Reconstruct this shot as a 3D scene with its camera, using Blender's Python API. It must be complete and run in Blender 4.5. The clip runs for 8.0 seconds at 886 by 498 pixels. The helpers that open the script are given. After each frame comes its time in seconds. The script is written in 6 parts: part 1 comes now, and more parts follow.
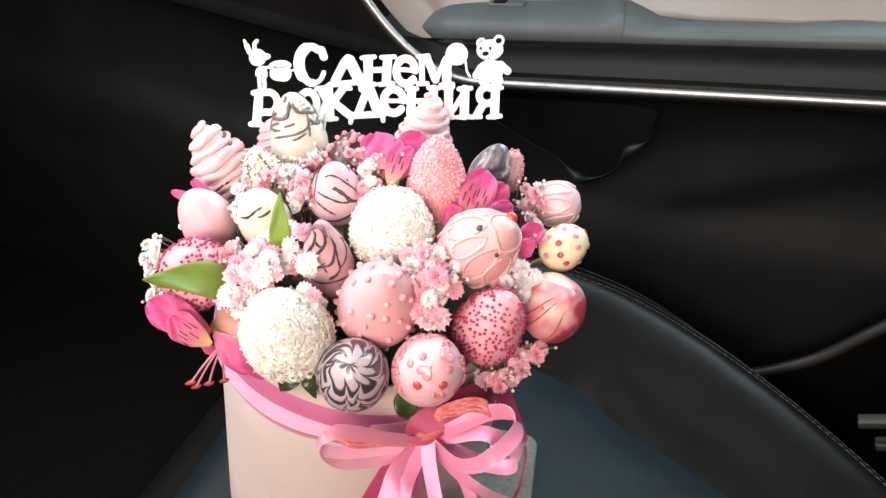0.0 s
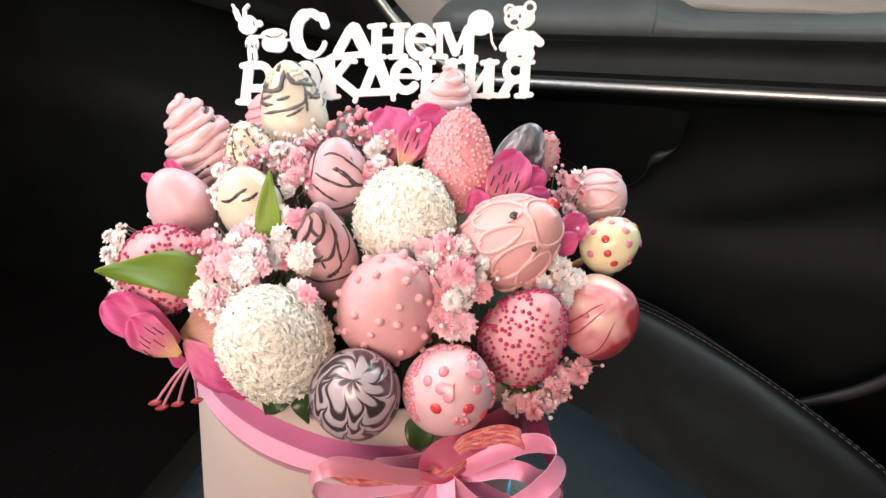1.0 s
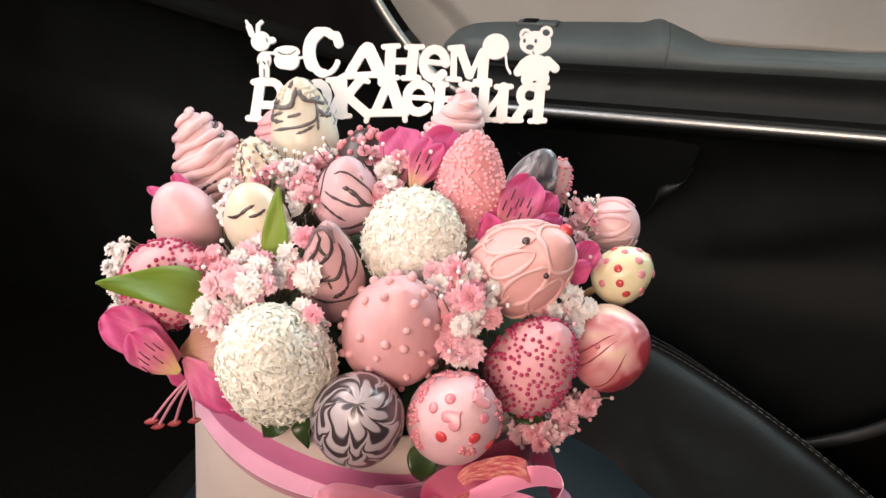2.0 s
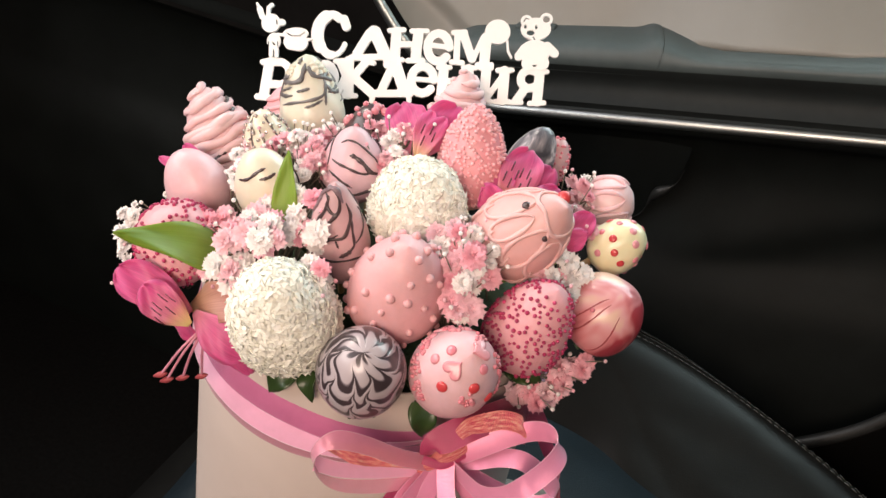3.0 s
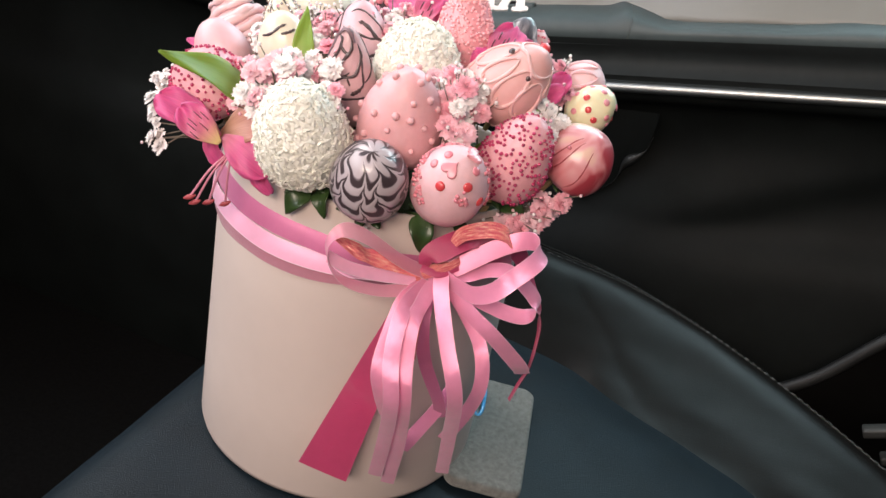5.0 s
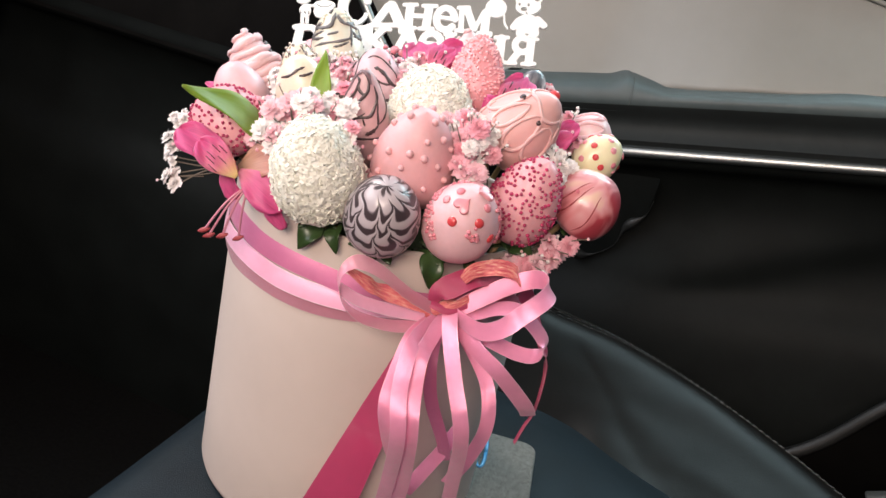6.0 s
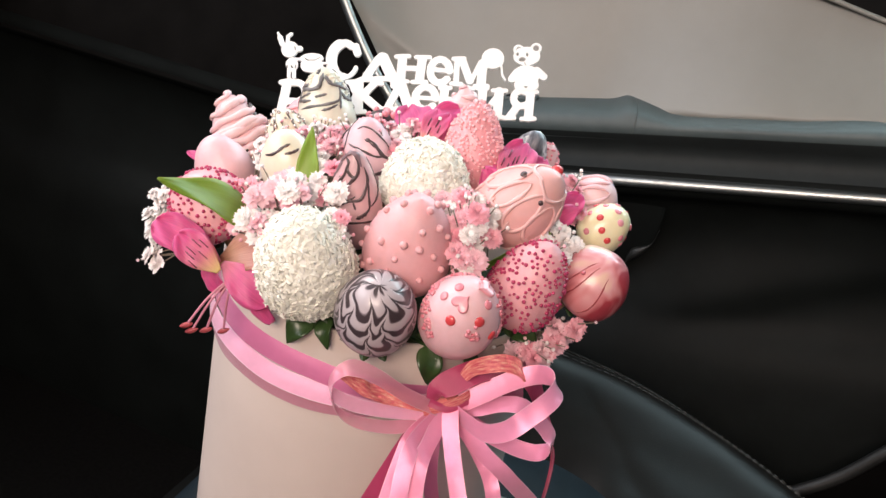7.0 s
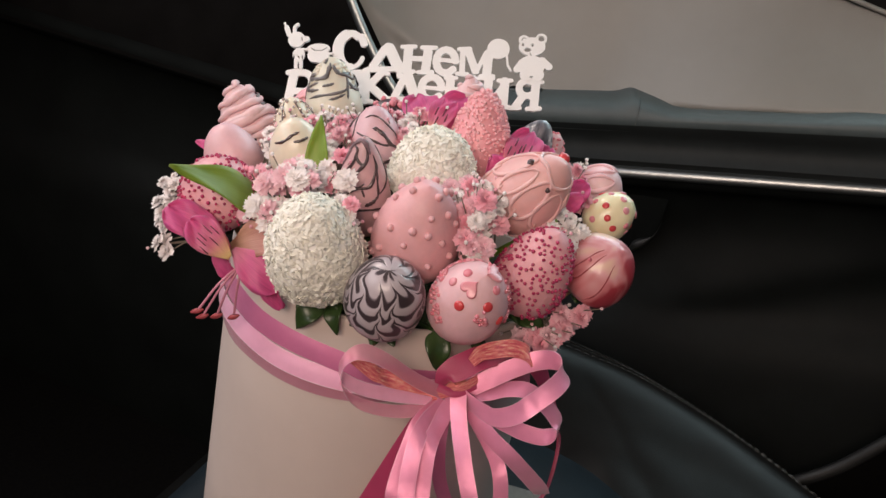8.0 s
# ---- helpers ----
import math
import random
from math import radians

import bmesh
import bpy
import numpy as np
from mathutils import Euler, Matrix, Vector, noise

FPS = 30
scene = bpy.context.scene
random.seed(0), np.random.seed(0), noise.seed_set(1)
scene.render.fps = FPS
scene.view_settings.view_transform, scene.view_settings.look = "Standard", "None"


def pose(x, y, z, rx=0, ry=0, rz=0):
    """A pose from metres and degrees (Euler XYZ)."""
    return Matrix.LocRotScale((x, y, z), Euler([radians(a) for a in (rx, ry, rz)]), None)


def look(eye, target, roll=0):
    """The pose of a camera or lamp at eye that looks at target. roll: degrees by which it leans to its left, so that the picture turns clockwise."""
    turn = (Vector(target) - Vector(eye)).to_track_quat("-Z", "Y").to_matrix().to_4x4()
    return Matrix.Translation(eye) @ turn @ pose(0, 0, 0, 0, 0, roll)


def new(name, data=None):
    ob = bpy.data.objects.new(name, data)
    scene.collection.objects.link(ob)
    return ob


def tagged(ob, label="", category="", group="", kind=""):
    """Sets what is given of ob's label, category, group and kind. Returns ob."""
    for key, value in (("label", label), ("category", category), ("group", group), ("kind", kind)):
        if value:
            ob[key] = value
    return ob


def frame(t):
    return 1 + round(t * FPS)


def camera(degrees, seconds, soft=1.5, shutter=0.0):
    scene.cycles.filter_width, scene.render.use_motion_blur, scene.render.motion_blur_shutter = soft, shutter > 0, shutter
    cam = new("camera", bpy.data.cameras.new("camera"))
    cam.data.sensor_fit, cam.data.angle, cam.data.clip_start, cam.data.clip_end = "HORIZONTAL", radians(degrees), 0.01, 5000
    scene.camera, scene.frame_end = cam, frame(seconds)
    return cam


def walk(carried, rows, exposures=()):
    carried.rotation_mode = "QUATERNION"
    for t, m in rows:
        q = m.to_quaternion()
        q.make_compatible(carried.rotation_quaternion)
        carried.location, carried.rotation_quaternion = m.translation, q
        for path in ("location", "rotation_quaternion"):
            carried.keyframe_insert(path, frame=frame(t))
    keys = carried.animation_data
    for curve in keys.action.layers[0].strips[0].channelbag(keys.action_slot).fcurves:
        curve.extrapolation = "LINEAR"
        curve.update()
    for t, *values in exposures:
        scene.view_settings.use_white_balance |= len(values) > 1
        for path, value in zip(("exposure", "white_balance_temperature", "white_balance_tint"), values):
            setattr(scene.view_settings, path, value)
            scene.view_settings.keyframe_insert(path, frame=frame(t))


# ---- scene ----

# ---------------------------------------------------------------- camera
cam = camera(54.0, 8.0)
ROWS = [
    (0.0, 0.1460, -0.3611, 0.5124, 52.20, -6.19, 20.97),
    (0.5, 0.1280, -0.3351, 0.4798, 52.40, -6.83, 21.39),
    (1.0, 0.1220, -0.3133, 0.4496, 54.29, -7.01, 21.17),
    (1.2, 0.1160, -0.3077, 0.4456, 54.98, -7.98, 21.58),
    (2.3, 0.1185, -0.3123, 0.4408, 56.50, -8.68, 22.21),
    (2.5, 0.1232, -0.3241, 0.4295, 57.10, -8.94, 21.80),
    (3.0, 0.1242, -0.3340, 0.4299, 57.49, -9.79, 22.35),
    (3.5, 0.1242, -0.3348, 0.4393, 57.27, -10.14, 22.91),
    (4.0, 0.1310, -0.3553, 0.4399, 58.38, -9.86, 22.15),
    (4.5, 0.1496, -0.4038, 0.4034, 59.94, -10.28, 21.23),
    (4.7, 0.1591, -0.4141, 0.3833, 60.81, -10.57, 21.14),
    (5.8, 0.1684, -0.4390, 0.3424, 67.08, -12.23, 21.71),
    (6.0, 0.1657, -0.4387, 0.3454, 67.59, -12.35, 21.50),
    (6.5, 0.1443, -0.4041, 0.3838, 67.90, -11.64, 21.28),
    (7.0, 0.1451, -0.4008, 0.3795, 66.65, -11.25, 21.11),
    (7.5, 0.1443, -0.4068, 0.3768, 66.51, -11.44, 21.11),
    (8.0, 0.1438, -0.4073, 0.3768, 66.37, -11.29, 21.07),
]
walk(cam, [(t, pose(x, y, z, rx, ry, rz)) for t, x, y, z, rx, ry, rz in ROWS],
     exposures=[(0.0, 0.47, 6800, 16), (0.5, 0.28, 6900, 16), (1.0, 0.09, 7150, 18), (2.5, -0.07, 7300, 16), (3.5, -0.04, 7050, 12), (4.0, -0.02, 6850, 13), (4.5, 0.08, 6600, 12),
                (6.0, 0.15, 6650, 12), (6.5, 0.14, 6700, 11), (7.0, 0.10, 6700, 13), (7.5, -0.08, 6800, 13), (8.0, -0.62, 6950, 16)])

# ---------------------------------------------------------------- light
world = bpy.data.worlds.new("sky_world")
scene.world = world
world.use_nodes = True
wn = world.node_tree.nodes
sky = wn.new("ShaderNodeTexSky")
sky.sky_type, sky.sun_disc = "NISHITA", False
sky.sun_elevation, sky.sun_rotation = radians(48), radians(-70)
wn["Background"].inputs["Strength"].default_value = 0.10
world.node_tree.links.new(sky.outputs["Color"], wn["Background"].inputs["Color"])

sun = new("sun", bpy.data.lights.new("sun", "SUN"))
sun.data.energy, sun.data.angle, sun.data.color = 1.0, radians(12), (1.0, 0.95, 0.88)
sun.matrix_world = look((-3, 1.2, 3.5), (0, 0, 0))


def window_light(name, eye, target, wide, high, watts, color=(1, 1, 1)):
    """Sky light that comes in at a window's opening."""
    ob = new(name, bpy.data.lights.new(name, "AREA"))
    ob.data.shape, ob.data.size, ob.data.size_y = "RECTANGLE", wide, high
    ob.data.energy, ob.data.color = watts, color
    ob.matrix_world = look(eye, target)
    return ob


window_light("windscreen_light", (-0.80, -0.35, 0.80), (0.0, 0.0, 0.22), 1.25, 0.50, 10.2, (0.95, 0.98, 1.0))
window_light("driver_window_light", (0.10, -1.08, 0.74), (0.0, 0.0, 0.20), 0.62, 0.32, 12.0, (1.0, 0.82, 0.69))
window_light("passenger_window_light", (0.20, 0.60, 0.72), (0.05, -0.05, 0.15), 0.80, 0.34, 7.5, (0.66, 0.93, 1.0))


# ---------------------------------------------------------------- helpers
def mesh_ob(name, verts, faces, mat, parent=None, label="", smooth=True, uv=None):
    me = bpy.data.meshes.new(name)
    me.from_pydata([tuple(v) for v in verts], [], faces)
    if smooth:
        me.polygons.foreach_set("use_smooth", [True] * len(me.polygons))
    if uv is not None:
        layer = me.uv_layers.new(name="UVMap")
        for loop in me.loops:
            layer.data[loop.index].uv = uv[loop.vertex_index]
    me.materials.append(mat)
    me.update()
    ob = new(name, me)
    if parent is not None:
        ob.parent = parent
    if label:
        tagged(ob, label)
    return ob


def part(name, bm, mat, parent=None, label="", smooth=True):
    me = bpy.data.meshes.new(name)
    bmesh.ops.recalc_face_normals(bm, faces=bm.faces)
    bm.to_mesh(me)
    bm.free()
    if smooth:
        me.polygons.foreach_set("use_smooth", [True] * len(me.polygons))
    me.materials.append(mat)
    ob = new(name, me)
    if parent is not None:
        ob.parent = parent
    if label:
        tagged(ob, label)
    return ob


def empty(name, m, label, category, group="", kind=""):
    ob = new(name)
    ob.empty_display_size = 0.01
    ob.matrix_world = m
    return tagged(ob, label, category, group, kind)


def glide(points, n):
    """A smooth run of n places through the points given."""
    p = [np.array(q, float) for q in points]
    p = [2 * p[0] - p[1]] + p + [2 * p[-1] - p[-2]]
    out = []
    segs = len(p) - 3
    for k in range(n):
        f = k / (n - 1) * segs
        i = min(int(f), segs - 1)
        t = f - i
        a, b, c, d = p[i:i + 4]
        out.append(0.5 * (2 * b + (c - a) * t + (2 * a - 5 * b + 4 * c - d) * t * t + (3 * b - a - 3 * c + d) * t ** 3))
    return out


def unit(v):
    v = np.array(v, float)
    return v / (np.linalg.norm(v) + 1e-12)


def tube_geo(points, radius, sides=6, flat=1.0, ups=None, verts=None, faces=None):
    """Verts and faces of a round or flattened strand along points, with rounded ends."""
    verts = [] if verts is None else verts
    faces = [] if faces is None else faces
    n = len(points)
    rings = []
    up = unit((0.3, 0.2, 1))
    for i, p in enumerate(points):
        t = unit(np.array(points[min(i + 1, n - 1)]) - np.array(points[max(i - 1, 0)]))
        u = np.array(ups[i], float) if ups is not None else up
        s = unit(np.cross(t, u))
        u = np.cross(s, t)
        up = u
        r = radius(i / (n - 1)) if callable(radius) else radius
        base = len(verts)
        for k in range(sides):
            a = 2 * math.pi * k / sides
            verts.append(np.array(p) + s * math.cos(a) * r + u * math.sin(a) * r * flat)
        rings.append(base)
    for a, b in zip(rings, rings[1:]):
        for k in range(sides):
            faces.append((a + k, a + (k + 1) % sides, b + (k + 1) % sides, b + k))
    for base, p, flip in ((rings[0], points[0], True), (rings[-1], points[-1], False)):
        loop = [base + k for k in range(sides)]
        faces.append(tuple(loop[::-1] if flip else loop))
    return verts, faces


def ball_geo(radius, rows=5, cols=8):
    verts, faces = [(0, 0, radius)], []
    for i in range(1, rows):
        a = math.pi * i / rows
        for k in range(cols):
            b = 2 * math.pi * k / cols
            verts.append((radius * math.sin(a) * math.cos(b), radius * math.sin(a) * math.sin(b), radius * math.cos(a)))
    verts.append((0, 0, -radius))
    last = len(verts) - 1
    for k in range(cols):
        faces.append((0, 1 + k, 1 + (k + 1) % cols))
        faces.append((last, last - cols + (k + 1) % cols, last - cols + k))
    for i in range(rows - 2):
        for k in range(cols):
            a, b = 1 + i * cols + k, 1 + i * cols + (k + 1) % cols
            faces.append((a, a + cols, b + cols, b))
    return verts, faces


def grid_geo(fn, nu, nv, wrap=False):
    """A sheet of nu x nv places fn(a, b), with a and b from 0 to 1."""
    verts = [fn(i / (nu - 1), j / (nv - 1 if not wrap else nv)) for i in range(nu) for j in range(nv)]
    faces = []
    for i in range(nu - 1):
        for j in range(nv if wrap else nv - 1):
            k = (j + 1) % nv
            faces.append((i * nv + j, i * nv + k, (i + 1) * nv + k, (i + 1) * nv + j))
    uv = [(i / (nu - 1), j / (nv - 1 if not wrap else nv)) for i in range(nu) for j in range(nv)]
    return verts, faces, uv


def block_bm(x0, y0, z0, x1, y1, z1, bevel=0.0, segs=2):
    bm = bmesh.new()
    bmesh.ops.create_cube(bm, size=1.0)
    for v in bm.verts:
        v.co = Vector(((x0 + x1) / 2 + v.co.x * (x1 - x0), (y0 + y1) / 2 + v.co.y * (y1 - y0), (z0 + z1) / 2 + v.co.z * (z1 - z0)))
    if bevel:
        bmesh.ops.bevel(bm, geom=bm.edges[:], offset=bevel, segments=segs, affect="EDGES", profile=0.6)
    return bm


# ---------------------------------------------------------------- materials
def material(name, color, rough=0.5, metal=0.0, coat=0.0, vary=0.08, scale=60.0, bump=0.0, bump_scale=300.0,
             spec=0.5, color2=None, thin=0.0, sss=0.0, sheen=0.0, random=0.0, coords="Object"):
    """Base colour with mottling at two sizes, fine relief, and a drift from thing to thing."""
    m = bpy.data.materials.new(name)
    m.use_nodes = True
    nt = m.node_tree
    p = nt.nodes["Principled BSDF"]
    p.inputs["Roughness"].default_value = rough
    p.inputs["Metallic"].default_value = metal
    p.inputs["Coat Weight"].default_value = coat
    p.inputs["Specular IOR Level"].default_value = spec
    p.inputs["Coat Roughness"].default_value = 0.15
    p.inputs["Sheen Weight"].default_value = sheen
    if sss:
        p.inputs["Subsurface Weight"].default_value = sss
        p.inputs["Subsurface Radius"].default_value = (0.004, 0.002, 0.0015)
        p.inputs["Subsurface Scale"].default_value = 1.0
    tc = nt.nodes.new("ShaderNodeTexCoord")
    big = nt.nodes.new("ShaderNodeTexNoise")
    big.inputs["Scale"].default_value, big.inputs["Detail"].default_value = scale, 4.0
    nt.links.new(tc.outputs[coords], big.inputs["Vector"])
    fine = nt.nodes.new("ShaderNodeTexNoise")
    fine.inputs["Scale"].default_value, fine.inputs["Detail"].default_value = scale * 7, 3.0
    nt.links.new(tc.outputs[coords], fine.inputs["Vector"])
    both = nt.nodes.new("ShaderNodeMath")
    both.operation = "MULTIPLY_ADD"
    both.inputs[1].default_value = 0.35
    nt.links.new(fine.outputs["Fac"], both.inputs[0])
    nt.links.new(big.outputs["Fac"], both.inputs[2])
    ramp = nt.nodes.new("ShaderNodeValToRGB")
    c = np.array(color)
    d = np.array(color2) if color2 is not None else np.clip(c * (1 + vary), 0, 1)
    lo = c * (1 - vary)
    ramp.color_ramp.elements[0].position, ramp.color_ramp.elements[1].position = 0.42, 0.92
    ramp.color_ramp.elements[0].color = (*lo, 1)
    ramp.color_ramp.elements[1].color = (*d, 1)
    nt.links.new(both.outputs[0], ramp.inputs["Fac"])
    out = ramp.outputs["Color"]
    if random:
        info = nt.nodes.new("ShaderNodeObjectInfo")
        hsv = nt.nodes.new("ShaderNodeHueSaturation")
        span = nt.nodes.new("ShaderNodeMapRange")
        span.inputs["To Min"].default_value, span.inputs["To Max"].default_value = 1 - random, 1 + random
        nt.links.new(info.outputs["Random"], span.inputs["Value"])
        nt.links.new(span.outputs["Result"], hsv.inputs["Saturation"])
        nt.links.new(out, hsv.inputs["Color"])
        out = hsv.outputs["Color"]
    nt.links.new(out, p.inputs["Base Color"])
    if bump:
        rel = nt.nodes.new("ShaderNodeTexNoise")
        rel.inputs["Scale"].default_value, rel.inputs["Detail"].default_value = bump_scale, 3.0
        nt.links.new(tc.outputs[coords], rel.inputs["Vector"])
        b = nt.nodes.new("ShaderNodeBump")
        b.inputs["Strength"].default_value, b.inputs["Distance"].default_value = bump, 0.001
        nt.links.new(rel.outputs["Fac"], b.inputs["Height"])
        nt.links.new(b.outputs["Normal"], p.inputs["Normal"])
    if thin:
        thin_sheet(m, thin)
    return m


def thin_sheet(m, amount):
    """Lets part of the light through a petal or leaf."""
    nt = m.node_tree
    p, o = nt.nodes["Principled BSDF"], nt.nodes["Material Output"]
    tr = nt.nodes.new("ShaderNodeBsdfTranslucent")
    mx = nt.nodes.new("ShaderNodeMixShader")
    mx.inputs["Fac"].default_value = amount
    nt.links.new(p.inputs["Base Color"].links[0].from_socket, tr.inputs["Color"])
    nt.links.new(p.outputs["BSDF"], mx.inputs[1])
    nt.links.new(tr.outputs["BSDF"], mx.inputs[2])
    nt.links.new(mx.outputs["Shader"], o.inputs["Surface"])


def swirl_material(name, dark, mid, light, rows, petals, depth, rough=0.3):
    """Feathered two-colour icing: scalloped rows round the tip (local z)."""
    m = material(name, light, rough, coat=0.2)
    nt = m.node_tree
    p = nt.nodes["Principled BSDF"]
    tc = nt.nodes.new("ShaderNodeTexCoord")
    sep = nt.nodes.new("ShaderNodeSeparateXYZ")
    warp = nt.nodes.new("ShaderNodeTexNoise")
    warp.inputs["Scale"].default_value, warp.inputs["Detail"].default_value = 46.0, 2.0
    nt.links.new(tc.outputs["Object"], warp.inputs["Vector"])
    nt.links.new(tc.outputs["Object"], sep.inputs["Vector"])

    def op(kind, a, b=None):
        node = nt.nodes.new("ShaderNodeMath")
        node.operation = kind
        for k, v in enumerate((a, b)):
            if v is None:
                continue
            if isinstance(v, (int, float)):
                node.inputs[k].default_value = v
            else:
                nt.links.new(v, node.inputs[k])
        return node.outputs[0]

    ang = op("ARCTAN2", sep.outputs["Y"], sep.outputs["X"])
    out = op("SQRT", op("ADD", op("MULTIPLY", sep.outputs["X"], sep.outputs["X"]), op("MULTIPLY", sep.outputs["Y"], sep.outputs["Y"])))
    down = op("ARCTAN2", out, sep.outputs["Z"])
    wob = op("MULTIPLY", op("SUBTRACT", warp.outputs["Fac"], 0.5), 2.9)
    ang = op("ADD", ang, op("MULTIPLY", op("MAXIMUM", op("SUBTRACT", 1.1, down), 0.0), 0.9))
    scal = op("ABSOLUTE", op("SINE", op("MULTIPLY", op("ADD", ang, wob), petals / 2)))
    tip = op("ADD", op("MULTIPLY", down, rows), op("MULTIPLY", op("MULTIPLY", op("POWER", scal, 0.55), op("MINIMUM", op("ADD", op("MULTIPLY", down, 0.9), 0.25), 1.0)), -depth))
    spiral = op("MULTIPLY", op("MAXIMUM", op("SUBTRACT", 0.9, down), 0.0), op("MULTIPLY", ang, 0.8))
    wave = op("ADD", op("MULTIPLY", op("SINE", op("ADD", op("ADD", tip, spiral), op("MULTIPLY", wob, 1.0))), 0.5), 0.5)
    ramp = nt.nodes.new("ShaderNodeValToRGB")
    e = ramp.color_ramp.elements
    e[0].position, e[0].color = 0.20, (*dark, 1)
    e[1].position, e[1].color = 0.52, (*light, 1)
    k = e.new(0.36)
    k.color = (*mid, 1)
    nt.links.new(wave, ramp.inputs["Fac"])
    nt.links.new(ramp.outputs["Color"], p.inputs["Base Color"])
    b = nt.nodes.new("ShaderNodeBump")
    b.inputs["Strength"].default_value, b.inputs["Distance"].default_value = 0.35, 0.0006
    nt.links.new(wave, b.inputs["Height"])
    nt.links.new(b.outputs["Normal"], p.inputs["Normal"])
    return m


def marble_material(name, colors, scale, stretch, twist=6.0, rough=0.3, lean=0.0):
    """Streaks of several icings run together along local z."""
    m = material(name, colors[0], rough, coat=0.3)
    nt = m.node_tree
    p = nt.nodes["Principled BSDF"]
    tc = nt.nodes.new("ShaderNodeTexCoord")
    mp = nt.nodes.new("ShaderNodeMapping")
    mp.inputs["Scale"].default_value = stretch
    wave = nt.nodes.new("ShaderNodeTexNoise")
    wave.inputs["Scale"].default_value, wave.inputs["Detail"].default_value = scale, 2.0
    wave.inputs["Distortion"].default_value = twist
    ramp = nt.nodes.new("ShaderNodeValToRGB")
    e = ramp.color_ramp.elements
    n = len(colors)
    e[0].position, e[0].color = 0.38, (*colors[0], 1)
    e[1].position, e[1].color = 0.64, (*colors[-1], 1)
    for i in range(1, n - 1):
        k = e.new(0.38 + 0.26 * i / (n - 1))
        k.color = (*colors[i], 1)
    nt.links.new(tc.outputs["Object"], mp.inputs["Vector"])
    nt.links.new(mp.outputs["Vector"], wave.inputs["Vector"])
    side = nt.nodes.new("ShaderNodeSeparateXYZ")
    nt.links.new(tc.outputs["Object"], side.inputs["Vector"])
    shift = nt.nodes.new("ShaderNodeMath")
    shift.operation = "MULTIPLY_ADD"
    shift.inputs[1].default_value = lean
    nt.links.new(side.outputs["X"], shift.inputs[0])
    nt.links.new(wave.outputs["Fac"], shift.inputs[2])
    nt.links.new(shift.outputs[0], ramp.inputs["Fac"])
    nt.links.new(ramp.outputs["Color"], p.inputs["Base Color"])
    return m


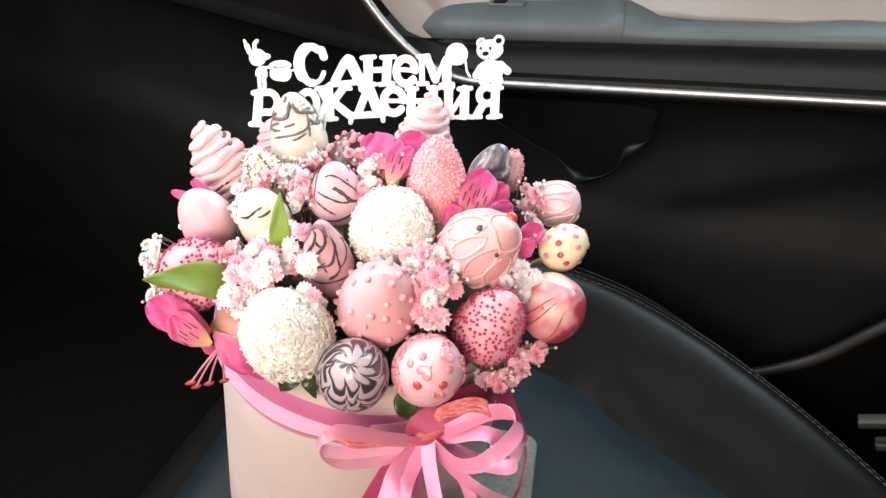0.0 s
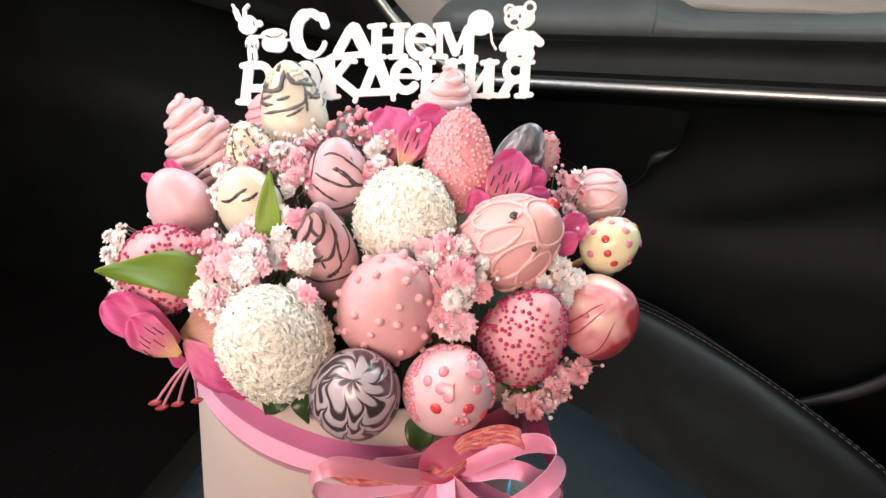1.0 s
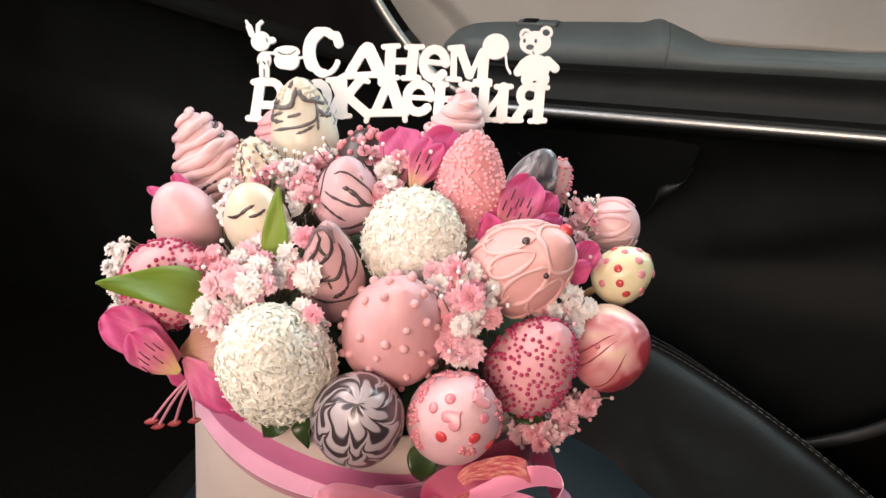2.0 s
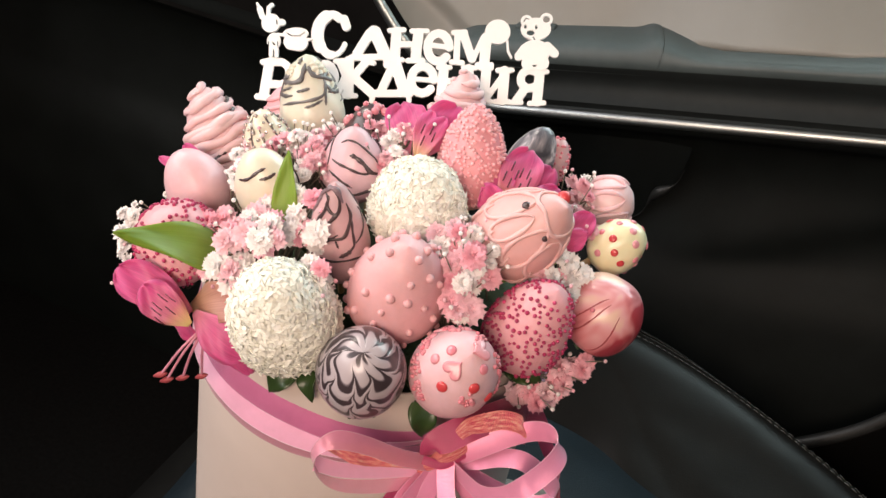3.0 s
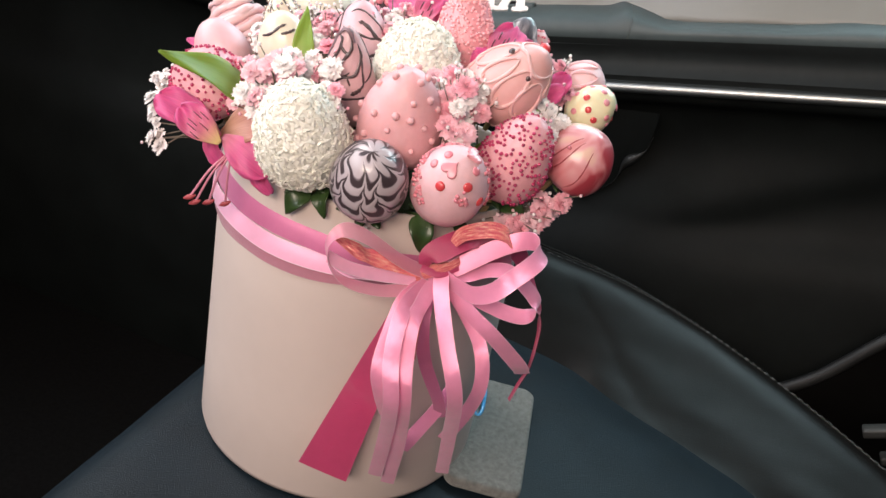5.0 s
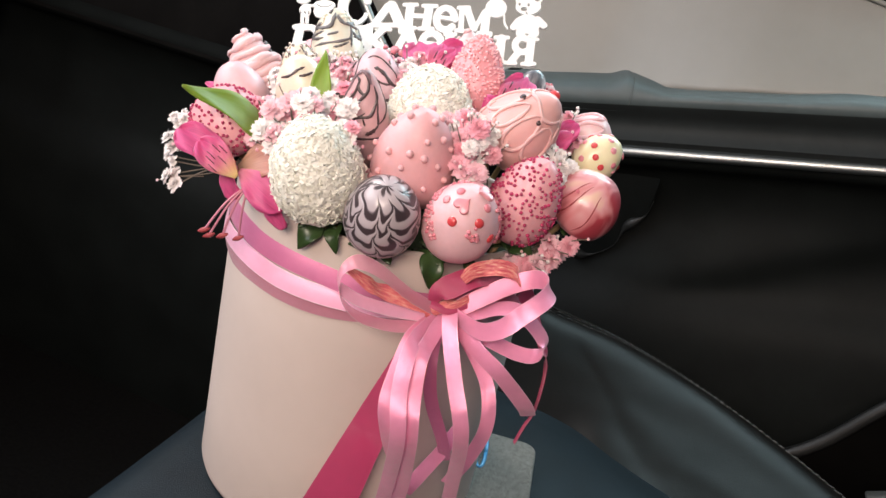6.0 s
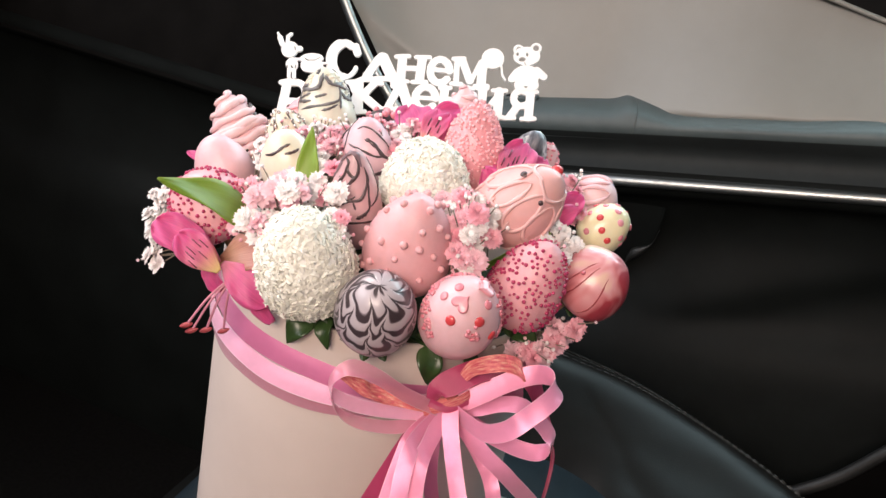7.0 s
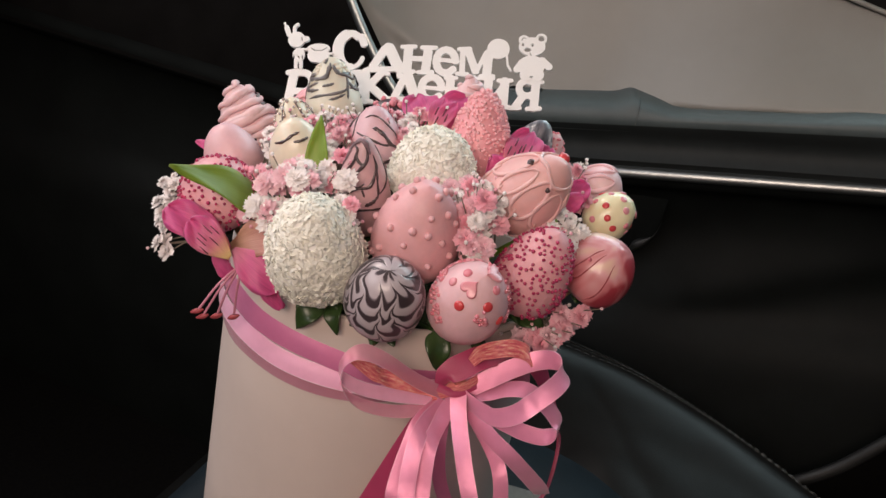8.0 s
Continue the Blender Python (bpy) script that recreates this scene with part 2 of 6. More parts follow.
def ribbon_material(name, color, edge, rough=0.32, sheer=0.0, glint=None, metal=0.0, weave=0.30, sparkle=0.07, thin=0.0):
    """Satin ribbon: fine cross threads and pale woven edges (UV: x across, y along)."""
    m = material(name, color, rough, sheen=0.3, vary=0.10, scale=40, spec=0.6, metal=metal)
    nt = m.node_tree
    p = nt.nodes["Principled BSDF"]
    tc = nt.nodes.new("ShaderNodeTexCoord")
    sep = nt.nodes.new("ShaderNodeSeparateXYZ")
    nt.links.new(tc.outputs["UV"], sep.inputs["Vector"])
    d = nt.nodes.new("ShaderNodeMath")
    d.operation = "SUBTRACT"
    d.inputs[1].default_value = 0.5
    nt.links.new(sep.outputs["X"], d.inputs[0])
    a = nt.nodes.new("ShaderNodeMath")
    a.operation = "ABSOLUTE"
    nt.links.new(d.outputs[0], a.inputs[0])
    g = nt.nodes.new("ShaderNodeMath")
    g.operation = "GREATER_THAN"
    g.inputs[1].default_value = 0.465
    nt.links.new(a.outputs[0], g.inputs[0])
    mix = nt.nodes.new("ShaderNodeMix")
    mix.data_type = "RGBA"
    src = p.inputs["Base Color"].links[0].from_socket
    if glint:
        # metal threads run along the ribbon in broken streaks
        run = nt.nodes.new("ShaderNodeMapping")
        run.inputs["Scale"].default_value = (7.0, 16.0, 1.0)
        nt.links.new(tc.outputs["UV"], run.inputs["Vector"])
        streak = nt.nodes.new("ShaderNodeTexNoise")
        streak.inputs["Scale"].default_value, streak.inputs["Detail"].default_value, streak.inputs["Roughness"].default_value = 1.0, 5.0, 0.62
        nt.links.new(run.outputs["Vector"], streak.inputs["Vector"])
        ramp = nt.nodes.new("ShaderNodeValToRGB")
        e = ramp.color_ramp.elements
        e[0].position, e[0].color = 0.40, (*color, 1)
        e[1].position, e[1].color = 0.66, (*glint, 1)
        e.new(0.53).color = (*edge, 1)
        nt.links.new(streak.outputs["Fac"], ramp.inputs["Fac"])
        src = ramp.outputs["Color"]
    nt.links.new(g.outputs[0], mix.inputs["Factor"])
    nt.links.new(src, mix.inputs["A"])
    mix.inputs["B"].default_value = (*edge, 1)
    nt.links.new(mix.outputs["Result"], p.inputs["Base Color"])
    th = nt.nodes.new("ShaderNodeTexWave")
    th.bands_direction = "Y"
    th.inputs["Scale"].default_value = 62.0
    th.inputs["Distortion"].default_value = 1.5
    nt.links.new(tc.outputs["UV"], th.inputs["Vector"])
    b = nt.nodes.new("ShaderNodeBump")
    b.inputs["Strength"].default_value, b.inputs["Distance"].default_value = weave, 0.0003
    nt.links.new(th.outputs["Fac"], b.inputs["Height"])
    # single threads catch the light each at its own tilt
    grain = nt.nodes.new("ShaderNodeTexNoise")
    grain.inputs["Scale"].default_value, grain.inputs["Detail"].default_value = 1300.0, 2.0
    nt.links.new(tc.outputs["Object"], grain.inputs["Vector"])
    b2 = nt.nodes.new("ShaderNodeBump")
    b2.inputs["Strength"].default_value, b2.inputs["Distance"].default_value = sparkle, 0.0006
    nt.links.new(grain.outputs["Fac"], b2.inputs["Height"])
    nt.links.new(b.outputs["Normal"], b2.inputs["Normal"])
    nt.links.new(b2.outputs["Normal"], p.inputs["Normal"])
    p.inputs["Anisotropic"].default_value = 0.5
    if sheer:
        p.inputs["Alpha"].default_value = 1 - sheer
    if thin:
        thin_sheet(m, thin)
    return m


def petal_material(name, tip, base, throat=None, vein=(0.55, 0.35, 0.45)):
    """A petal (UV: x from claw to tip, y across): base to tip, with dark flecks on a yellow throat."""
    m = material(name, tip, 0.45, sheen=0.2, sss=0.1)
    nt = m.node_tree
    p = nt.nodes["Principled BSDF"]
    tc = nt.nodes.new("ShaderNodeTexCoord")
    sep = nt.nodes.new("ShaderNodeSeparateXYZ")
    nt.links.new(tc.outputs["UV"], sep.inputs["Vector"])
    ramp = nt.nodes.new("ShaderNodeValToRGB")
    e = ramp.color_ramp.elements
    e[0].position, e[0].color = 0.05, (*base, 1)
    e[1].position, e[1].color = 0.85, (*tip, 1)
    if throat:
        k = e.new(0.40)
        k.color = (*throat, 1)
    nt.links.new(sep.outputs["X"], ramp.inputs["Fac"])
    veins = nt.nodes.new("ShaderNodeTexNoise")
    mp = nt.nodes.new("ShaderNodeMapping")
    mp.inputs["Scale"].default_value = (2.0, 26.0, 1.0)
    nt.links.new(tc.outputs["UV"], mp.inputs["Vector"])
    nt.links.new(mp.outputs["Vector"], veins.inputs["Vector"])
    veins.inputs["Scale"].default_value = 1.0
    mul = nt.nodes.new("ShaderNodeMix")
    mul.data_type, mul.blend_type = "RGBA", "MULTIPLY"
    mul.inputs["Factor"].default_value = 0.35
    nt.links.new(ramp.outputs["Color"], mul.inputs["A"])
    vr = nt.nodes.new("ShaderNodeValToRGB")
    vr.color_ramp.elements[0].position, vr.color_ramp.elements[0].color = 0.3, (*vein, 1)
    vr.color_ramp.elements[1].position, vr.color_ramp.elements[1].color = 0.6, (1, 1, 1, 1)
    nt.links.new(veins.outputs["Fac"], vr.inputs["Fac"])
    nt.links.new(vr.outputs["Color"], mul.inputs["B"])
    nt.links.new(mul.outputs["Result"], p.inputs["Base Color"])
    thin_sheet(m, 0.4)
    return m


LEATHER = material("black_leather", (0.0066, 0.0058, 0.0052), 0.35, spec=0.20, vary=0.25, scale=30, bump=0.12, bump_scale=900)
LEATHER_MID = material("perforated_leather", (0.0050, 0.0112, 0.0165), 0.48, spec=0.26, vary=0.25, scale=25, bump=0.5, bump_scale=1200)
THREAD = material("grey_thread", (0.085, 0.090, 0.090), 0.8)
PLASTIC = material("black_plastic", (0.0048, 0.0047, 0.0046), 0.62, spec=0.09, vary=0.3, scale=20, bump=0.25, bump_scale=1500)
SLATE = material("slate_vinyl", (0.074, 0.096, 0.098), 0.50, vary=0.15, scale=20, bump=0.25, bump_scale=1300)
DARK_VINYL = material("dark_vinyl", (0.021, 0.0255, 0.0260), 0.62, spec=0.24, vary=0.2, scale=20, bump=0.25, bump_scale=1300)
SOFT_BLACK = material("soft_black_trim", (0.0066, 0.0062, 0.0060), 0.9, spec=0.03, vary=0.3, scale=20)
DOOR_BLACK = material("black_door_plastic", (0.0062, 0.0078, 0.0076), 0.58, spec=0.15, vary=0.3, scale=18, bump=0.25, bump_scale=1500)
# lighter than DOOR_BLACK: the pocket rim's highlight is put into this colour
POCKET_EDGE = material("lighter_black_plastic", (0.017, 0.018, 0.018), 0.5, vary=0.3, scale=40)
BEIGE = material("beige_vinyl", (0.255, 0.245, 0.222), 0.42, vary=0.06, scale=8, bump=0.2, bump_scale=1300)
CHROME = material("satin_chrome", (0.45, 0.475, 0.475), 0.40, metal=1.0, vary=0.04)
CARPET = material("dark_carpet", (0.0070, 0.0067, 0.0066), 0.95, spec=0.05, vary=0.4, scale=200, bump=0.8, bump_scale=1500)
HEADLINER = material("grey_headliner", (0.36, 0.35, 0.33), 0.9, bump=0.3)
GREY_TRIM = material("grey_trim", (0.034, 0.036, 0.035), 0.5)
ASPHALT = material("asphalt", (0.05, 0.05, 0.05), 0.9, vary=0.3, scale=3)
PAPER = material("box_paper", (0.56, 0.470, 0.432), 0.62, vary=0.04, scale=14, bump=0.12, bump_scale=1800)
FOAM = material("floral_foam", (0.030, 0.045, 0.018), 0.95, vary=0.4, scale=90, bump=0.8, bump_scale=700)
FELT = material("grey_felt", (0.15, 0.155, 0.145), 0.95, vary=0.38, scale=330, bump=0.9, bump_scale=2600, sheen=0.3)
BLUE = material("blue_plastic", (0.09, 0.36, 0.68), 0.25)
WHITE_BOARD = material("white_board", (0.86, 0.87, 0.86), 0.45, vary=0.02)

PINK = material("pink_icing", (0.74, 0.395, 0.42), 0.50, coat=0.06, vary=0.07, scale=70, sss=0.15, bump=0.14, bump_scale=500)
PINK_PALE = material("pale_pink_icing", (0.75, 0.37, 0.41), 0.48, coat=0.08, vary=0.08, scale=60, sss=0.15, bump=0.14, bump_scale=450)
PINK_SOFT = material("soft_pink_icing", (0.76, 0.47, 0.51), 0.46, coat=0.10, vary=0.08, scale=60, sss=0.15, bump=0.14, bump_scale=450)
PINK_LIGHT = material("light_pink_icing", (0.80, 0.53, 0.55), 0.46, coat=0.12, vary=0.08, scale=60, sss=0.15, bump=0.14, bump_scale=450)
MAUVE_PALE = material("pale_mauve_icing", (0.69, 0.44, 0.49), 0.44, coat=0.14, vary=0.08, scale=60, sss=0.12, bump=0.12, bump_scale=450)
ROSE = material("rose_icing", (0.74, 0.41, 0.40), 0.47, coat=0.08, vary=0.07, sss=0.15)
ROSE_LIGHT = material("light_rose_icing", (0.77, 0.46, 0.455), 0.45, coat=0.12, vary=0.07, sss=0.15)
CORAL = material("coral_icing", (0.80, 0.35, 0.385), 0.4, vary=0.06)
CORAL_BEAD = material("coral_sugar_pearls", (0.86, 0.45, 0.485), 0.4, vary=0.12, scale=400)
GREY_SWIRL = material("grey_mauve_icing", (0.20, 0.13, 0.15), 0.40, coat=0.15, vary=0.2, scale=200)
MAUVE = material("mauve_icing", (0.61, 0.38, 0.40), 0.42, coat=0.15, vary=0.07, sss=0.1)
CREAM_GREY = material("grey_cream_icing", (0.70, 0.655, 0.54), 0.36, coat=0.2, vary=0.10, sss=0.15)
CREAM = material("cream_icing", (0.80, 0.72, 0.58), 0.35, coat=0.2, vary=0.06, sss=0.15)
YELLOW = material("lemon_icing", (0.80, 0.75, 0.50), 0.33, coat=0.25, vary=0.06, sss=0.15)
COCO_BASE = material("white_icing", (0.985, 0.97, 0.92), 0.6)
COCO = material("coconut_flake", (0.99, 0.975, 0.90), 0.6, vary=0.02, scale=250, thin=0.20)
DARK = material("dark_chocolate", (0.055, 0.030, 0.032), 0.3, coat=0.3)
DRIZZLE_DARK = material("dark_drizzle", (0.060, 0.036, 0.038), 0.3, coat=0.3)
DRIZZLE_GREY = material("grey_drizzle", (0.13, 0.12, 0.12), 0.35, vary=0.4, scale=200)
RED_BEAD = material("raspberry_beads", (0.42, 0.035, 0.11), 0.28, vary=0.35, scale=300)
RED_VEIN = material("dark_red_icing", (0.36, 0.06, 0.07), 0.35, coat=0.2)
RED = material("red_sugar", (0.62, 0.06, 0.07), 0.3, coat=0.3)
PINK_BEAD = material("pink_sugar_pearls", (0.70, 0.25, 0.30), 0.3, coat=0.3, random=0.12)
SILVER_BEAD = material("pearl_beads", (0.55, 0.47, 0.43), 0.2, metal=0.6)
SWIRL_BW = swirl_material("black_white_feather", (0.050, 0.036, 0.042), (0.17, 0.14, 0.16), (0.46, 0.40, 0.43), 14.5, 8.0, 7.2)
MARBLE_RED = marble_material("red_pink_marble", [(0.40, 0.05, 0.07), (0.64, 0.22, 0.24), (0.72, 0.36, 0.38), (0.76, 0.50, 0.40)], 70.0, (1.0, 1.0, 0.14), 0.5, 0.38, -7.0)
MARBLE_GREY = marble_material("grey_marble", [(0.06, 0.06, 0.075), (0.13, 0.13, 0.15), (0.22, 0.21, 0.23), (0.62, 0.58, 0.60)], 62.0, (1.0, 1.0, 0.6), 2.8, 0.42)
WOOD = material("bamboo_skewer", (0.45, 0.30, 0.15), 0.6)
STEM = material("grey_green_stem", (0.16, 0.13, 0.10), 0.7)
LEAF = petal_material("fresh_leaf", (0.26, 0.41, 0.045), (0.35, 0.51, 0.09), vein=(0.66, 0.74, 0.55))
LEAF_DARK = material("dark_leaf", (0.030, 0.060, 0.018), 0.35, vary=0.3, scale=90)
BLOSSOM_PINK = material("pink_blossom", (0.95, 0.57, 0.645), 0.6, vary=0.08, scale=200, random=0.30, thin=0.28)
BLOSSOM_WHITE = material("white_blossom", (0.98, 0.93, 0.92), 0.6, vary=0.04, scale=200, random=0.35, thin=0.30)
PETAL = petal_material("magenta_petal", (0.84, 0.13, 0.38), (0.88, 0.34, 0.47), throat=(0.86, 0.17, 0.40))
PETAL_EYE = petal_material("yellow_throat_petal", (0.84, 0.13, 0.38), (0.92, 0.74, 0.34), throat=(0.88, 0.28, 0.42))
PETAL_PEACH = petal_material("peach_petal", (0.72, 0.32, 0.30), (0.66, 0.40, 0.22), throat=(0.74, 0.42, 0.33))
STAMEN = material("pink_stamen", (0.62, 0.25, 0.34), 0.5)
ANTHER = material("red_brown_anther", (0.34, 0.055, 0.065), 0.6)
FLECK = material("brown_fleck", (0.10, 0.015, 0.03), 0.6)
SATIN = ribbon_material("pink_satin", (0.93, 0.33, 0.53), (0.94, 0.44, 0.62), 0.25, metal=0.30)
SATIN_PALE = ribbon_material("pale_pink_satin", (0.93, 0.45, 0.64), (0.97, 0.66, 0.78), 0.28, metal=0.12)
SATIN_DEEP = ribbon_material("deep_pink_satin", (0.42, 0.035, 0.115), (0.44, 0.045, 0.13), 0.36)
SATIN_GOLD = ribbon_material("gold_shot_satin", (0.66, 0.07, 0.12), (0.88, 0.24, 0.22), 0.24, metal=0.30, weave=0.7, sparkle=0.5, glint=(1.0, 0.62, 0.46))
ORGANZA = ribbon_material("pink_organza", (0.66, 0.18, 0.36), (0.70, 0.24, 0.42), 0.34, sheer=0.22, metal=0.15, sparkle=0.08)
ORGANZA_THIN = ribbon_material("thin_pink_organza", (0.92, 0.38, 0.53), (0.95, 0.60, 0.70), 0.28, sheer=0.50, metal=0.2)

# ---------------------------------------------------------------- car cabin
BOX_R, BOX_H = 0.0865, 0.186


def lift(x):
    """How much the door's lines rise towards the rear."""
    return 0.235 * x


ground = mesh_ob("ground", [(-200, -200, -0.75), (200, -200, -0.75), (200, 200, -0.75), (-200, 200, -0.75)], [(0, 1, 2, 3)], ASPHALT, smooth=False)
tagged(ground, "dark asphalt ground outside the car", "ground", kind="structure")


def shell(name, x0, y0, z0, x1, y1, z1, mat, label, category="car body"):
    ob = part(name, block_bm(x0, y0, z0, x1, y1, z1, 0.015), mat, smooth=False)
    return tagged(ob, label, category, kind="structure")


shell("floor", -1.6, -1.2, -0.42, 1.8, 0.62, -0.38, CARPET, "dark carpeted floor of the car", "floor")
shell("ceiling", -0.35, -1.15, 0.98, 1.8, 0.55, 1.02, HEADLINER, "grey fabric headliner of the car", "ceiling")
shell("wall_driver_side", -1.6, -1.22, -0.40, 1.8, -1.14, 0.46, PLASTIC, "dark lower door panel on the driver's side")
shell("wall_rear", 1.72, -1.13, -0.37, 1.80, 0.48, 0.60, PLASTIC, "dark rear seat wall of the cabin")
shell("wall_front", -1.50, -1.13, -0.37, -1.42, 0.48, 0.30, PLASTIC, "dark front bulkhead of the footwell")
shell("pillar_front_passenger", -0.62, 0.50, 0.40, -0.50, 0.60, 0.99, PLASTIC, "dark front roof pillar")
shell("pillar_middle_passenger", 0.62, 0.50, 0.40, 0.76, 0.60, 0.97, PLASTIC, "dark middle roof pillar")
shell("pillar_middle_driver", 0.62, -1.20, 0.47, 0.76, -1.13, 0.97, PLASTIC, "dark middle roof pillar")


def dashboard():
    def face(a, b):
        y = -1.12 + 1.50 * a
        prof = glide([(-1.30, 0.44), (-0.98, 0.46), (-0.74, 0.41), (-0.66, 0.30), (-0.70, 0.12), (-0.82, -0.02), (-1.05, -0.10)], 40)
        x, z = prof[min(39, int(round(b * 39)))]
        return (x, y, z)
    v, f, _ = grid_geo(face, 24, 40)
    ob = mesh_ob("dashboard", v, f, PLASTIC)
    sol = ob.modifiers.new("thickness", "SOLIDIFY")
    sol.thickness = 0.02
    return tagged(ob, "black plastic dashboard above the footwell", "dashboard", kind="structure")


dashboard()

# ---------------------------------------------------------------- passenger door


def chrome_line(x):
    """Height of the bright strip on the door."""
    if x > -0.05:
        return 0.1422 + 0.228 * x
    k = -0.05 - x
    return 0.1422 + 0.228 * x + 4.85 * k * k


def passenger_door():
    door = empty("passenger_door", pose(0, 0.40, 0), "car door with beige insert, slate armrest and bright strip", "car door")
    back = Matrix.Translation((0, -0.40, 0))

    def add(name, v, f, mat, label="", smooth=True):
        return mesh_ob(name, [tuple(back @ Vector(p)) for p in v], f, mat, door, label, smooth)

    # lower panel, from the strip down to the sill
    def lower(a, b):
        x = -1.35 + 2.55 * a
        prof = glide([(0.386, 0.010), (0.390, -0.012), (0.418, -0.030), (0.436, -0.075), (0.430, -0.14), (0.405, -0.20), (0.400, -0.34), (0.42, -0.52)], 72)
        y, dz = prof[min(71, int(round(b * 71)))]
        top = chrome_line(max(x, -0.06)) if x > -0.06 else 0.128
        if x < -0.06:
            y += 0.010 * min(1, (-0.06 - x) / 0.1)
        z = max(top + dz, -0.40)
        off = z - (-0.043 + 0.57 * x)
        y -= 0.013 * math.exp(-(off / (0.060 if off > 0 else 0.022)) ** 2) * max(0.0, min(1.0, (x - 0.06) / 0.12))
        return (x, y, z)
    v, f, _ = grid_geo(lower, 90, 72)
    add("lower_panel", v, f, DOOR_BLACK, "black grained lower door panel")

    # black panel ahead of the strip
    def ahead(a, b):
        x = -1.35 + 1.30 * a
        top = chrome_line(x) if x > -0.36 else chrome_line(-0.36)
        z0 = 0.118
        z = z0 + (max(top, z0 + 0.002) - z0) * b
        return (x, 0.397 + 0.05 * b * b * 0.6, z)
    v, f, _ = grid_geo(ahead, 60, 14)
    add("front_panel", v, f, SOFT_BLACK, "black door panel ahead of the bright strip")

    # strip
    xs = [-0.345 + 0.0115 * i for i in range(110)]
    pts = [np.array((x, 0.380, chrome_line(x))) for x in xs]
    pts = [p for p in pts if p[0] < 0.9]
    v, f = tube_geo(pts, 0.0048, 12, flat=0.8, ups=[(0, -1, 0)] * len(pts))
    add("bright_strip", v, f, CHROME, "polished metal trim strip")

    # dark hollow between strip and armrest
    def hollow(a, b):
        x = -0.16 + 1.06 * a
        z0, z1 = chrome_line(max(x, -0.16)) + 0.003, 0.186 + lift(x)
        if x < -0.05:
            z0 = chrome_line(x) + 0.003
        z1 = max(z1, z0 + 0.001)
        return (x, 0.384 + 0.014 * math.sin(math.pi * min(1, b * 1.05)), z0 + (z1 - z0) * b)
    v, f, _ = grid_geo(hollow, 60, 10)
    add("armrest_face", v, f, DARK_VINYL, "black panel under the armrest")

    def narrow(x):
        """Where the pull cup makes the armrest's shelf slim."""
        k = max(0.0, min(1.0, (x - 0.068) / 0.032, (0.50 - x) / 0.08))
        return k * k * (3 - 2 * k)

    # upper insert, rising to the window
    def insert(a, b):
        x = -0.34 + 1.30 * a
        lo = max(chrome_line(x) + 0.002, 0.150 + lift(x)) if x < 0 else 0.15 + lift(x)
        hi = 0.425
        z = lo + (max(hi, lo + 0.01) - lo) * b
        y = 0.400 + 0.072 * (1 - (1 - b) ** 2.5)
        fold = np.interp(x, [-0.34, -0.285, -0.25, -0.203, -0.17, -0.13, 0.0], [0.42, 0.315, 0.264, 0.223, 0.205, 0.185, 0.10])
        q = max(0.0, min(1.0, (z - fold + 0.010) / 0.022))
        y -= 0.011 * q * q * (3 - 2 * q) * max(0.0, min(1.0, (0.02 - x) / 0.12))
        near = max(0.0, min(1.0, (x - 0.02) / 0.16, (0.62 - x) / 0.16))
        y -= 0.030 * near * near * (3 - 2 * near) * max(0.0, min(1.0, (z - 0.190 - lift(x)) / 0.010)) * math.exp(-(max(0.0, z - 0.205 - lift(x)) / 0.09) ** 2)
        return (x, y, z)
    v, f, _ = grid_geo(insert, 180, 60)
    add("upper_insert", v, f, BEIGE, "light beige upper door insert")

    # armrest: rounded shelf, closed cap at the front, sunk pull cup behind
    def rest(x0, x1, sink):
        def fn(a, b):
            x = x0 + (x1 - x0) * a
            d = sink(x)
            end = 1 - max(0.0, (-0.105 - x) / 0.03) ** 2 * 0.9 if x < -0.105 else 1.0
            prof = glide([(0.402, 0.1770), (0.391, 0.1800), (0.384, 0.1900), (0.384, 0.1990), (0.389, 0.2060), (0.402, 0.2090), (0.425, 0.2100), (0.440, 0.2090)], 30)
            y, z = prof[min(29, int(round(b * 29)))]
            z += 0.0042 * math.exp(-((x - 0.048) / 0.009) ** 2) * max(0.0, min(1.0, (b - 0.40) / 0.2))
            z = 0.190 + (z - 0.190) * end - d * min(1, max(0, (b - 0.35) / 0.25))
            y = 0.420 + (y - 0.420) * (0.35 + 0.65 * end)
            if b > 0.4:
                y -= 0.62 * narrow(x) * max(0.0, y - 0.389)
            return (x + 0.24 * (0.432 - y), y, z + lift(x))
        return grid_geo(fn, 50, 30)
    v, f, _ = rest(-0.135, 0.0545, lambda x: 0.0)
    add("armrest_cap", v, f, SLATE, "slate vinyl armrest cap")

    def cup(x):
        if x < 0.060:
            return 0.0
        if x < 0.087:
            return 0.0080 * (0.5 - 0.5 * math.cos(math.pi * (x - 0.060) / 0.027))
        return 0.008 - 0.003 * math.exp(-((x - 0.24) / 0.03) ** 2) - 0.004 * max(0, min(1, (x - 0.28) / 0.2))
    v, f, _ = rest(0.0549, 0.85, cup)
    add("armrest_pull", v, f, SLATE, "slate vinyl pull cup behind the cap")

    # window switch
    sw = part("window_switch", block_bm(-0.018, -0.006, -0.002, 0.018, 0.006, 0.003, 0.0015), SLATE, door, "grey window switch in a dark bezel")
    sw.matrix_local = back @ pose(-0.050, 0.418, 0.209 + lift(-0.05), 0, -13, 0)
    part("bezel", block_bm(-0.013, -0.0055, 0, 0.0, 0.0055, 0.0038, 0.001), PLASTIC, sw)
    # inner handle
    hb = bmesh.new()
